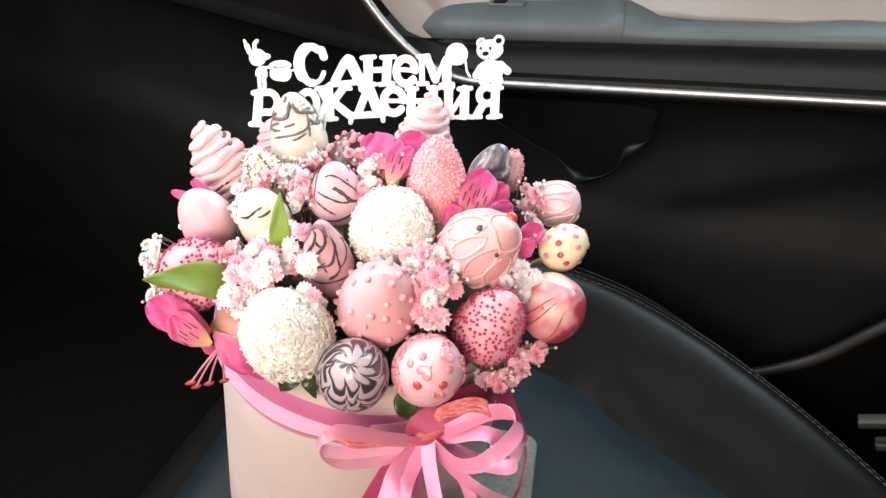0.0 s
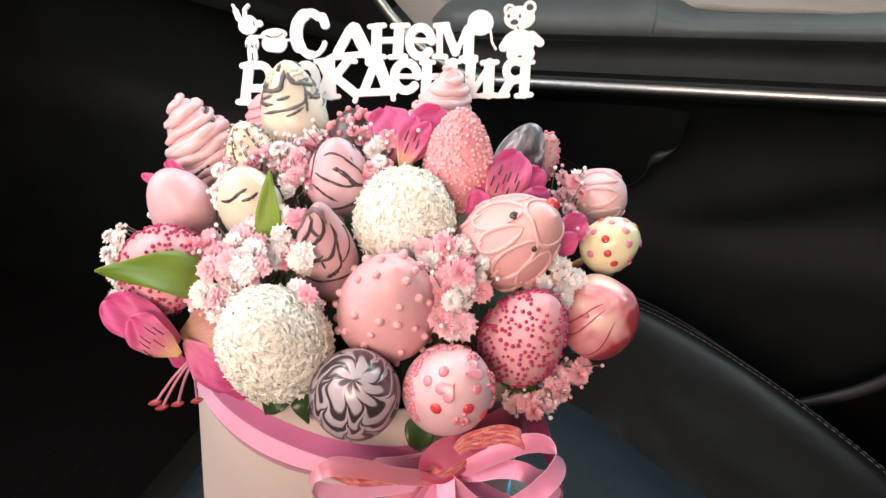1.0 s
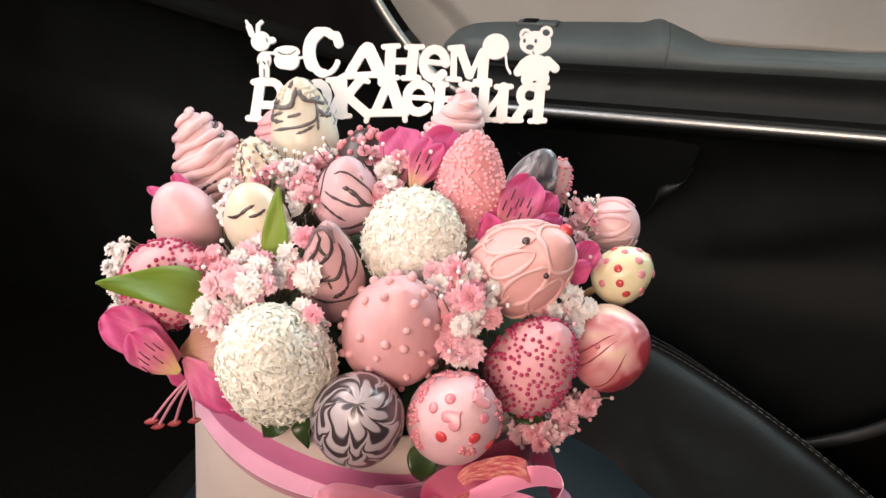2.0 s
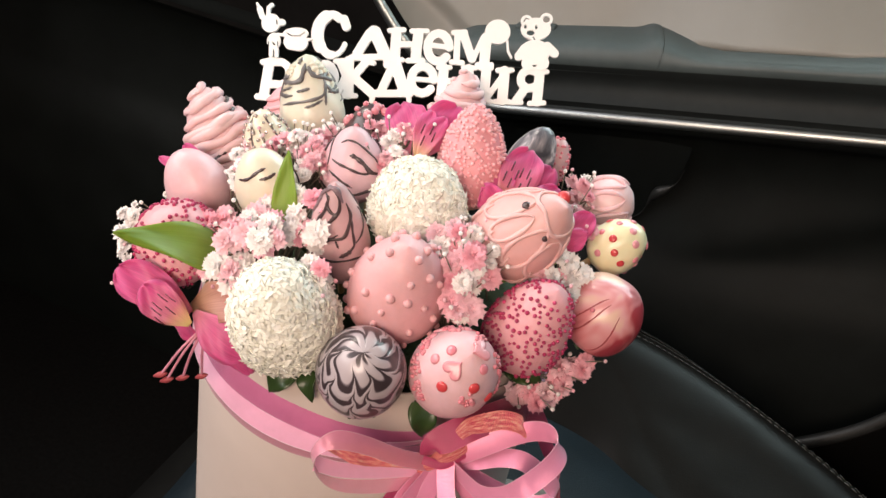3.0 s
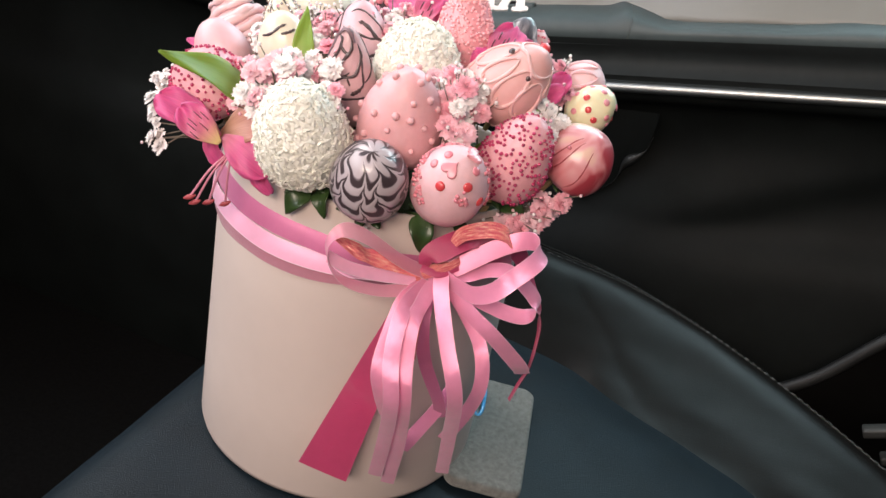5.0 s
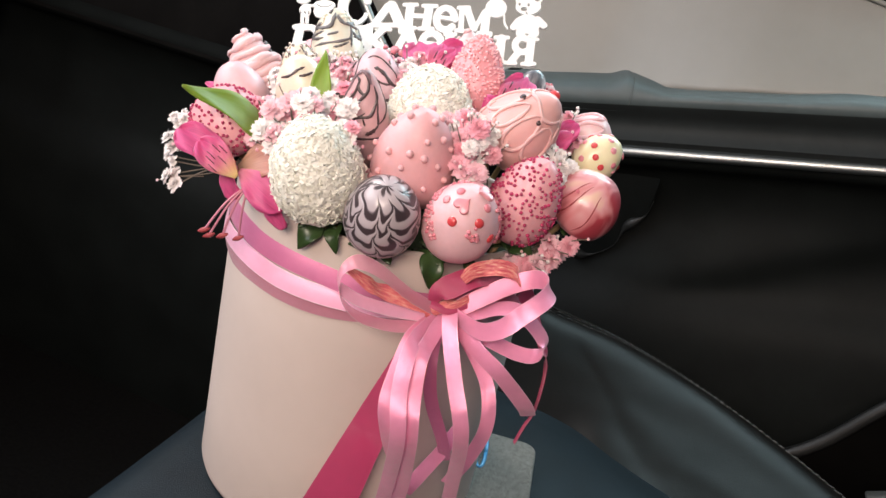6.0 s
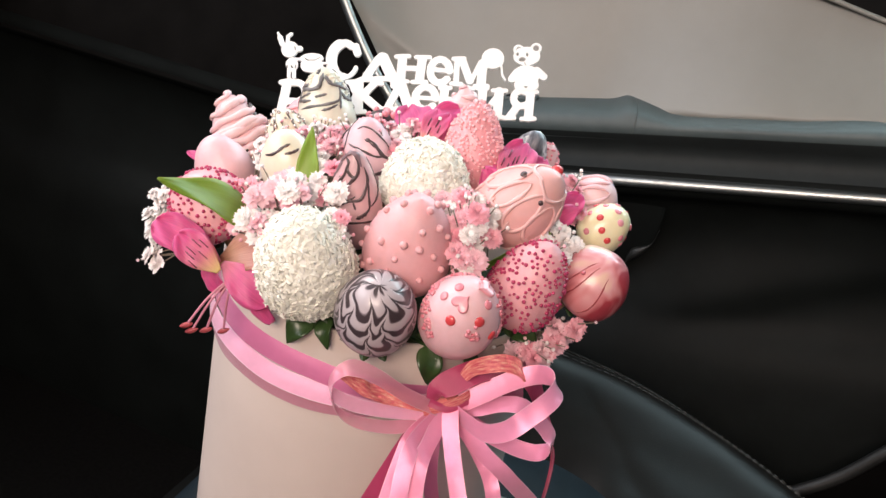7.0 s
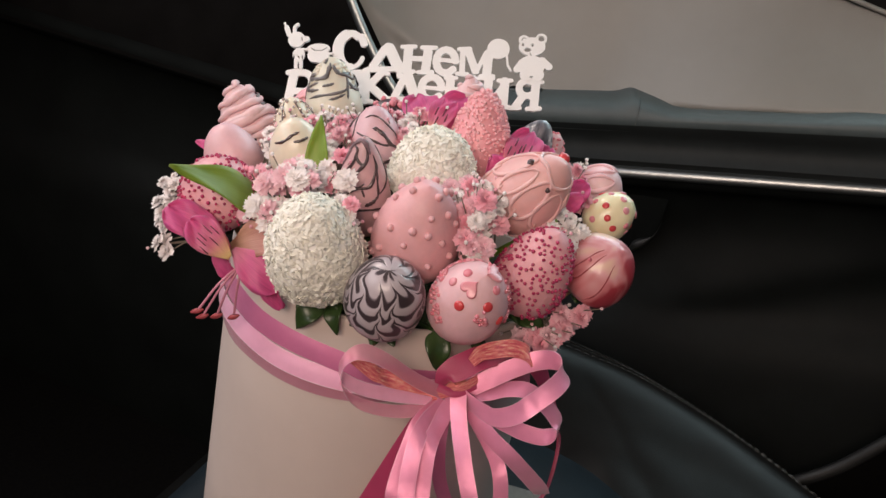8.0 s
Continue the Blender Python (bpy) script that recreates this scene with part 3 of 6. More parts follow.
    bmesh.ops.create_uvsphere(hb, u_segments=24, v_segments=12, radius=1.0)
    bmesh.ops.scale(hb, verts=hb.verts, vec=(0.10, 0.012, 0.030))
    hd = part("door_handle", hb, SLATE, door, "dark oval handle recess")
    hd.matrix_local = back @ pose(-0.165, 0.458, 0.310, 0, -8, 0)
    # upper trim with a bright edge
    tr = bmesh.new()
    quad = [(0.05, 0.448, 0.372), (0.95, 0.448, 0.226), (0.95, 0.452, 0.43), (0.05, 0.452, 0.43)]
    vs = [tr.verts.new(q) for q in quad] + [tr.verts.new((q[0], q[1] + 0.03, q[2])) for q in quad]
    for q in ((0, 1, 2, 3), (7, 6, 5, 4), (0, 4, 5, 1), (1, 5, 6, 2), (2, 6, 7, 3), (3, 7, 4, 0)):
        tr.faces.new([vs[i] for i in q])
    for w in tr.verts:
        w.co = back @ w.co
    part("upper_trim", tr, PLASTIC, door, "black trim along the window line", smooth=False)
    v, f = tube_geo([np.array((0.05 + 0.1 * i, 0.4465, 0.3705 - 0.0162 * i)) for i in range(9)], 0.0022, 8)
    add("trim_edge", v, f, BEIGE, "pale edge of the window trim")
    # pocket rim, its highlight put into a lighter grey
    pts = glide([(0.26, 0.352, -0.105), (0.295, 0.350, -0.075), (0.330, 0.350, -0.040), (0.365, 0.350, 0.013), (0.40, 0.352, 0.060)], 30)
    v, f = tube_geo(pts, 0.006, 8)
    add("pocket_rim", v, f, POCKET_EDGE, "rounded rim of the door pocket")

    def pocket(a, b):
        p = pts[min(29, int(round(a * 29)))]
        return (p[0] + 0.04 * b, p[1] + 0.004 + 0.05 * b, p[2] - 0.22 * b)
    v, f, _ = grid_geo(pocket, 30, 8)
    add("door_pocket", v, f, PLASTIC, "black door pocket")
    # dark hand recess under the strip, its lower lip lighter grey, thicker in two places
    lip = glide([(-0.045, 0.425, 0.070), (0.000, 0.426, 0.054), (0.028, 0.427, 0.046), (0.050, 0.427, 0.032), (0.068, 0.427, 0.034), (0.088, 0.426, 0.052), (0.095, 0.424, 0.076), (0.110, 0.420, 0.094), (0.114, 0.416, 0.112)], 60)

    def recess(a, b):
        p = lip[min(59, int(round(a * 59)))]
        top = max(chrome_line(p[0]) - 0.030, p[2] + 0.001)
        return (p[0], p[1] - 0.013 * b, p[2] + (top - p[2]) * b)
    v, f, _ = grid_geo(recess, 60, 10)
    add("hand_recess", v, f, DOOR_BLACK, "dark hand recess below the strip")
    v, f = tube_geo([p + np.array((0, -0.001, 0)) for p in lip], lambda k: 0.0003 + 0.0062 * math.exp(-((k - 0.40) / 0.07) ** 2) + 0.0050 * math.exp(-((k - 0.78) / 0.06) ** 2), 10)
    add("recess_lip", v, f, POCKET_EDGE, "lighter grey lip of the recess")
    return door


passenger_door()

# ---------------------------------------------------------------- seat
SEAM = [(-0.20, 0.215, -0.200), (-0.150, 0.235, -0.050), (-0.070, 0.256, 0.030), (0.103, 0.285, 0.020), (0.216, 0.270, 0.001), (0.340, 0.228, -0.026), (0.475, 0.159, -0.057), (0.60, 0.09, -0.085)]
CREASE = [(-0.21, 0.15, -0.22), (-0.155, 0.162, -0.06), (-0.085, 0.187, -0.014), (0.093, 0.186, -0.013), (0.163, 0.159, -0.014), (0.235, 0.139, -0.020), (0.285, 0.122, -0.026), (0.384, 0.072, -0.048), (0.52, -0.005, -0.083)]


def passenger_seat():
    seat = empty("passenger_seat", pose(0.1, 0.0, -0.2), "black leather car seat with grey double stitching", "car seat")
    back = Matrix.Translation((-0.1, 0.0, 0.2))
    seam, crease = glide(SEAM, 80), glide(CREASE, 80)

    def add(name, v, f, mat, label=""):
        return mesh_ob(name, [tuple(back @ Vector(p)) for p in v], f, mat, seat, label)

    def roll(x):
        """The cushion's front edge rolls down."""
        k = max(0.0, -0.078 - x)
        return 20.0 * k * k

    def centre(a, b):
        i = a * 79
        c = crease[min(79, int(round(i)))]
        y = -0.20 + (c[1] + 0.20) * b
        x = c[0] - 0.10 * a * (1 - b)
        base = -0.012 * max(0, (x - 0.10) / 0.15) ** 1.3 if x > 0.10 else 0.0
        w = b ** 4
        z = base * (1 - w) + c[2] * w - (roll(x) * (1 - w))
        return (x, y, z - 0.009 * b ** 10 + 0.0006 * noise.noise((x * 30, y * 30, 1)))
    v, f, _ = grid_geo(centre, 80, 40)
    add("seat_cushion", v, f, LEATHER_MID, "dark blue-black leather cushion panel")

    def bolster(a, b):
        i = min(78, int(a * 79))
        k = a * 79 - i
        c, s = crease[i] * (1 - k) + crease[i + 1] * k, seam[i] * (1 - k) + seam[i + 1] * k
        m = c * (1 - b) + s * b
        full = 1.0 + 1.0 * min(1.0, max(0.0, (m[0] - 0.08) / 0.14))
        bulge = 0.0068 * full * math.sin(math.pi * b ** 3.2) + 0.0042 * math.sin(math.pi * b ** 1.7) - 0.009 * (1 - b) ** 3
        fold = b - np.interp(m[0], [0.07, 0.11, 0.135, 0.161, 0.185, 0.21], [0.85, 0.56, 0.39, 0.19, 0.06, 0.0])
        soft = float(np.interp(m[0], [0.12, 0.21], [0.05, 0.22]))
        run = max(0.0, min(1.0, (m[0] - 0.085) / 0.03, (0.40 - m[0]) / 0.08))
        deep = float(np.interp(m[0], [0.14, 0.28], [0.0007, 0.0060]))
        dent = -deep * run * (1.0 if fold < 0 else math.exp(-(fold / soft) ** 2))
        return (m[0], m[1], m[2] + bulge + dent + 0.00025 * noise.noise((m[0] * 22, m[1] * 60, 3)))
    v, f, _ = grid_geo(bolster, 240, 90)
    add("side_bolster", v, f, LEATHER, "soft raised leather side bolster")

    def skirt(a, b):
        s = seam[min(79, int(round(a * 79)))]
        return (s[0], s[1] + 0.022 * math.sin(min(1, b * 3) * math.pi / 2) + 0.01 * b, s[2] + 0.002 - 0.30 * b ** 1.3)
    v, f, _ = grid_geo(skirt, 80, 14)
    add("side_skirt", v, f, LEATHER, "black leather side of the cushion")

    # inner bolster, below the camera
    def inner(a, b):
        x = -0.17 + 0.72 * a
        return (x, -0.20 - 0.10 * b, 0.030 * math.sin(math.pi * b * 0.8) - 0.01 - 0.25 * max(0, b - 0.7) - roll(x))
    v, f, _ = grid_geo(inner, 30, 16)
    add("inner_bolster", v, f, LEATHER)
    # seam and two rows of stitches
    fine = glide(SEAM, 400)
    v, f = tube_geo([p + np.array((0, 0.001, 0.0012)) for p in fine[::5]], 0.0011, 6)
    add("seam", v, f, LEATHER)
    sv, sf = [], []
    row_in, row_out = (glide([np.array(bolster(k / 79, at)) for k in range(0, 80, 4)], 400) for at in (0.845, 0.905))
    for line, dz, thick in ((row_in, 0.0004, 0.0004), (row_out, 0.0006, 0.00030)):
        for k in range(6, 390, 3):
            a, b = line[k], line[k + 2]
            d = np.array((0, 0, dz))
            tube_geo([a + d, (a + b) / 2 + d + np.array((0, 0, 0.0003)), b + d], thick, 5, verts=sv, faces=sf)
    st = add("stitching", sv, sf, THREAD, "pale grey double stitching")
    st["kind"] = "stuff"
    # backrest, behind the view
    bb = block_bm(0.62, -0.24, -0.10, 0.80, 0.26, 0.62, 0.05, 4)
    for w in bb.verts:
        w.co.x += 0.25 * max(0, w.co.z)
        w.co = back @ w.co
    part("backrest", bb, LEATHER, seat, "black leather backrest")
    for x0, z0, h in ((0.362, -0.0360, 0.004), (0.384, -0.0550, 0.004)):
        cv = block_bm(0.0, -0.006, -h, 0.12, 0.006, h, 0.002)
        bmesh.ops.transform(cv, matrix=back @ pose(x0, 0.272, z0, 0, -27, 0), verts=cv.verts)
        part("hinge_cover", cv, GREY_TRIM, seat, "grey plastic seat hinge trim")
    cv = block_bm(0.283, 0.262, -0.20, 0.291, 0.274, -0.112, 0.003)
    for w in cv.verts:
        w.co = back @ w.co
    part("seat_lever", cv, GREY_TRIM, seat, "thin grey lever below the cushion")
    base = block_bm(-0.22, -0.22, -0.37, 0.50, 0.22, -0.16, 0.03)
    for w in base.verts:
        w.co = back @ w.co
    part("seat_base", base, PLASTIC, seat, "black plastic seat base")
    return seat


passenger_seat()

# ---------------------------------------------------------------- gift box


def gift_box():
    box = empty("gift_box", pose(0, 0, 0), "round warm-white paper hat box on the seat", "gift box")
    prof = [(0.0, 0.0008), (BOX_R - 0.004, 0.0008), (BOX_R - 0.001, 0.0018), (BOX_R, 0.005), (BOX_R, BOX_H * 0.3), (BOX_R, BOX_H * 0.6),
            (BOX_R, BOX_H - 0.002), (BOX_R - 0.0008, BOX_H), (BOX_R - 0.0024, BOX_H), (BOX_R - 0.003, BOX_H - 0.002), (BOX_R - 0.003, 0.10)]

    def fn(a, b):
        i = min(len(prof) - 1, int(round(a * (len(prof) - 1))))
        r, z = prof[i]
        t = 2 * math.pi * b
        return (r * math.cos(t), r * math.sin(t), z)
    v, f, _ = grid_geo(fn, len(prof), 128, wrap=True)
    mesh_ob("box_wall", v, f, PAPER, box)

    def dome(a, b):
        t, r = 2 * math.pi * b, (BOX_R - 0.004) * a
        z = 0.168 + 0.040 * (1 - a * a) + 0.003 * noise.noise((r * 90 * math.cos(t), r * 90 * math.sin(t), 0))
        return (r * math.cos(t), r * math.sin(t), z)
    v, f, _ = grid_geo(dome, 24, 64, wrap=True)
    mesh_ob("floral_foam", v, f, FOAM, box, "dark green floral foam filling")
    return box


gift_box()

# ---------------------------------------------------------------- ribbons
KNOT_A = radians(-45.3)
OUT = np.array((math.cos(KNOT_A), math.sin(KNOT_A), 0.0))
SIDE = np.array((-OUT[1], OUT[0], 0.0))
UP = np.array((0.0, 0.0, 1.0))
KNOT = OUT * (BOX_R + 0.012) + UP * 0.159


def ribbon(name, points, facing, width, mat, parent, label="", n=60, taper=None):
    """A ribbon along points, with its flat side towards facing (one way, or a way at each point)."""
    p = glide(points, n)
    fc = [np.array(facing, float)] * n if np.ndim(facing) == 1 else glide(facing, n)
    verts, uv, faces = [], [], []
    length = 0.0
    cols = 5
    for i in range(n):
        t = unit(p[min(i + 1, n - 1)] - p[max(i - 1, 0)])
        nrm = unit(fc[i])
        s = unit(np.cross(nrm, t))
        nrm = unit(np.cross(t, s))
        if i:
            length += float(np.linalg.norm(p[i] - p[i - 1]))
        w = width * (taper(i / (n - 1)) if taper else 1.0)
        for layer in (0.5, -0.5):
            for k in range(cols):
                c = k / (cols - 1) - 0.5
                q = p[i] + s * (c * w) + nrm * (layer * 0.0003 - 0.0003 * (4 * c * c))
                verts.append(q)
                uv.append((k / (cols - 1), length * 10))
    row = cols * 2
    for i in range(n - 1):
        a, b = i * row, (i + 1) * row
        for k in range(cols - 1):
            faces.append((a + k, a + k + 1, b + k + 1, b + k))
            faces.append((a + cols + k, b + cols + k, b + cols + k + 1, a + cols + k + 1))
    for side in (0, cols - 1):
        base = len(verts)
        for i in range(n):
            for k in (side, cols + side):
                verts.append(verts[i * row + k])
                uv.append(uv[i * row + k])
        for i in range(n - 1):
            a = base + 2 * i
            faces.append((a, a + 1, a + 3, a + 2))
    return mesh_ob(name, verts, faces, mat, parent, label, uv=uv)


def bow_at(u, v, w=0.0):
    """A place near the bow: millimetres to the right of the knot, above it and out from the box; kept clear of the box wall."""
    p = KNOT + SIDE * (u * 0.001) + UP * (v * 0.001) + OUT * (w * 0.001)
    r = math.hypot(p[0], p[1])
    if r < BOX_R + 0.003:
        p[:2] *= (BOX_R + 0.003) / r
    return p


def ribbon_bow():
    bow = empty("ribbon_bow", pose(*KNOT), "pink satin ribbon with a bow tied round the box", "ribbon")
    off = Matrix.Translation(tuple(-KNOT))

    def shift(ob):
        ob.data.transform(off)
        return ob

    def ring(name, rad, zs, width, mat, label, tilt=0.0):
        pts, fac = [], []
        n = 26
        for i in range(n + 1):
            a = KNOT_A - 2 * math.pi * i / n
            k = i / n
            z = np.interp(k, [0, 0.08, 0.14, 0.24, 0.5, 0.9, 1.0], zs)
            wave = 0.0006 * math.sin(7 * a + zs[0] * 900)
            pts.append((rad * math.cos(a), rad * math.sin(a), z + wave))
            fac.append((math.cos(a), math.sin(a), tilt + 0.12 * math.sin(3 * a)))
        shift(ribbon(name, pts, fac, width, mat, bow, label, 150))

    ring("upper_band", BOX_R + 0.0017, (0.160, 0.163, 0.166, 0.168, 0.168, 0.165, 0.160), 0.0105, ORGANZA, "sheer mauve-pink organza band", 0.3)
    ring("lower_band", BOX_R + 0.0020, (0.157, 0.149, 0.147, 0.1455, 0.148, 0.150, 0.157), 0.0100, ORGANZA_THIN, "sheer mauve-pink organza band", -0.2)
    ring("middle_band", BOX_R + 0.0034, (0.158, 0.155, 0.155, 0.156, 0.157, 0.156, 0.158), 0.0095, SATIN_PALE, "glossy pale pink satin band", 0.25)

    def loop(name, plan, width, mat, label="", across=(0, 1), n=70, taper=None, crumple=0.0):
        """A hoop or fold of ribbon whose width runs along one way all round (right, up)."""
        pts = [bow_at(*q) for q in plan]
        wide = unit(SIDE * across[0] + (UP * 0.75 - OUT * 0.62) * across[1])
        fac = []
        for k in range(len(pts)):
            t = unit(pts[min(k + 1, len(pts) - 1)] - pts[max(k - 1, 0)])
            fac.append(unit(np.cross(t, wide)) + UP * (crumple * math.sin(4.1 * k)) + OUT * (crumple * math.sin(2.3 * k)))
        shift(ribbon(name, pts, fac, width, mat, bow, label, n, taper))

    loop("loop", [(-11, 6, 6), (-28, 15, 7), (-45, 27, 8), (-56, 32, 8), (-62, 30, 8), (-64, 23, 7), (-60, 12, 6), (-51, 4, 6), (-35, -1, 6), (-22, -1, 6), (-12, 2, 6)], 0.0074, ORGANZA_THIN, "sheer pink ribbon loop", (-0.15, 1), 80, lambda k: float(np.interp(k, [0, 0.30, 0.44, 0.58, 0.72, 1], [0.9, 1.0, 0.50, 0.36, 0.75, 0.9])))
    loop("loop", [(-60, 27, 3.5), (-50, 20.5, 4), (-44, 17, 4), (-37, 14.5, 4), (-24, 10, 5), (-13, 6, 6)], 0.0080, SATIN_GOLD, "red loop shot with gold", (-0.1, 1), 60, lambda k: float(np.interp(k, [0, 0.3, 0.6, 1], [0.4, 0.95, 1.0, 0.5])), 0.25)
    loop("loop", [(-62, 17, 4), (-51, 11, 4.5), (-36, 6.5, 4.5), (-22, 4, 4.5), (-11, 3, 5)], 0.0060, SATIN_PALE, "pale end of satin ribbon", (0, 1))
    loop("loop", [(-2, 8, 6), (5, 15, 10), (14, 23, 14), (22, 29, 18), (27, 33, 24), (29, 32, 31), (24, 29, 36), (13, 22, 38), (7, 13, 34), (2, 7, 26), (-2, 6, 14), (-4, 6, 7)], 0.0086, SATIN, "pink satin loop", (-0.3, 1), 90)
    loop("loop", [(-1, 6, 6), (7, 8, 10), (14, 13, 15), (21, 15, 20), (28, 11, 24), (35, 4, 27), (37, -1, 29), (32, -6, 28), (24, -6, 24), (16, -4, 19), (8, -2, 12), (0, 3, 7)], 0.0078, SATIN, "pink satin loop", (0.6, 0.8), 90)
    loop("loop", [(-5, 25, 10), (-2, 30, 11), (3, 33, 13), (11, 34, 14), (17, 33, 16), (20, 30, 17), (22, 27, 18)], 0.0078, SATIN_GOLD, "gold-shot fold of ribbon", (-0.15, 1), 60, lambda k: 0.35 + 0.65 * math.sin(math.pi * min(1.0, k * 0.95 + 0.05)) ** 0.6, 0.12)
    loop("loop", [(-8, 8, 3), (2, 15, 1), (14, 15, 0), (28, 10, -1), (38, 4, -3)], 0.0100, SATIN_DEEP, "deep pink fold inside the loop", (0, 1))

    def tail(name, plan, width, mat, label="", turn=0.0, taper=None, n=60):
        pts = [bow_at(*q) for q in plan]
        fac = [OUT * 0.6 + np.array((-0.05, -0.9, 0.0)) + SIDE * (turn * math.sin(2.6 * i)) for i in range(len(pts))]
        shift(ribbon(name, pts, fac, width, mat, bow, label, n, taper))

    tail("tail", [(-9, 4, 4), (-24, -1, 12), (-32, -9, 20), (-39, -27, 28), (-36, -43, 29), (-25, -65, 20), (-12, -82, 10)], 0.0070, SATIN, "pink satin tail", 0.12)
    tail("tail", [(-9, 5, 6), (-24, 0, 16), (-32, -7, 25), (-37, -20, 35), (-35, -41, 39), (-26, -77, 23), (-18, -118, 5)], 0.0073, SATIN, "pink satin tail", 0.10)
    tail("tail", [(-8, 7, 6), (-17, -1, 16), (-26, -8, 26), (-30, -24, 36), (-28, -44, 38), (-17, -83, 21), (-8, -128, 2)], 0.0074, SATIN, "pink satin tail", 0.10)
    tail("tail", [(-6, 10, 6), (-9, 1, 17), (-9, -15, 31), (-3, -41, 40), (10, -81, 23), (24, -126, 3)], 0.0074, SATIN, "pink satin tail", 0.10)
    tail("tail", [(-5, 6, 6), (4, -5, 21), (14, -13, 31), (33, -32, 31), (42, -43, 25)], 0.0080, SATIN, "pink satin tail", 0.12)
    tail("tail", [(-3, 4, 4), (10, -15, 17), (14, -27, 27), (16, -46, 30), (17, -72, 20), (18, -98, 6)], 0.0070, SATIN, "pink satin tail", 0.15)
    tail("tail", [(-7, 2, 3), (-11, -10, 8), (-11, -24, 11), (-6, -42, 11), (7, -68, 9), (14, -84, 4)], 0.0066, ORGANZA, "sheer pink tail", 0.2)
    tail("tail", [(18, -66, 3), (10, -78, 5), (2, -92, 4), (-4, -104, 3)], 0.0075, SATIN, "curled end of pink ribbon", 0.3)
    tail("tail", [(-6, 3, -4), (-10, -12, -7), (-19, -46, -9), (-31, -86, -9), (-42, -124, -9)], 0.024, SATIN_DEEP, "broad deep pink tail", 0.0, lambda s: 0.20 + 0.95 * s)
    tail("tail", [(-12, 4, 8), (-17, -2, 12), (-19, -12, 14), (-19, -24, 14), (-17, -37, 12)], 0.0080, SATIN_GOLD, "gold-shot ribbon end", 0.0)
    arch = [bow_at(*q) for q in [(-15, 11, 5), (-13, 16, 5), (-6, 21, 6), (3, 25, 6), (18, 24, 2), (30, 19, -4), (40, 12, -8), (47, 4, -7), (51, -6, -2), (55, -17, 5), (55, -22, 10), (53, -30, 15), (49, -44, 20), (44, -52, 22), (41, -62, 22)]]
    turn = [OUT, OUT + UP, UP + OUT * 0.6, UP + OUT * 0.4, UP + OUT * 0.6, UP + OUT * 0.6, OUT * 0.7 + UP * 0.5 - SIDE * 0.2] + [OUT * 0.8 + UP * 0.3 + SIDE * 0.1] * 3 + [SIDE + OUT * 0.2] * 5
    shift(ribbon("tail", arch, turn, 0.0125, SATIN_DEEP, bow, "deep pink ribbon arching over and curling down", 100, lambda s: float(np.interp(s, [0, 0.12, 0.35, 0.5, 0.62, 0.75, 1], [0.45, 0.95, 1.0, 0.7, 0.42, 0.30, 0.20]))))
    # knot
    kb = bmesh.new()
    bmesh.ops.create_uvsphere(kb, u_segments=40, v_segments=16, radius=1.0)
    for v in kb.verts:
        pinch = 1 - 0.22 * math.sin(11 * v.co.x + 1.5 * v.co.z) ** 2
        d = SIDE * v.co.x * 0.0068 + OUT * v.co.y * 0.0036 * pinch + UP * v.co.z * 0.0027 * pinch
        v.co = Vector(tuple(d + OUT * 0.0050 - SIDE * 0.0075 + UP * (0.0092 + 0.0016 * v.co.x)))
    part("knot", kb, SATIN_GOLD, bow, "gathered red knot shot with gold")
    for plan, mat in (([(-19, 6, 7), (-12, 9, 9), (-4, 12, 9), (4, 15, 7)], SATIN_GOLD), ([(-17, 11, 7), (-9, 9, 10), (-1, 11, 9), (6, 12, 7)], SATIN_DEEP)):
        pts = [bow_at(*q) for q in plan]
        shift(ribbon("knot_wrap", pts, OUT + UP * 0.6, 0.0036, mat, bow, "narrow wrap of the knot", 24))
    return bow


ribbon_bow()

# ---------------------------------------------------------------- strawberries
FOCUS = np.array((0.0, 0.0, 0.045))
FRONT = Vector((0.14, -0.40, 0.40))


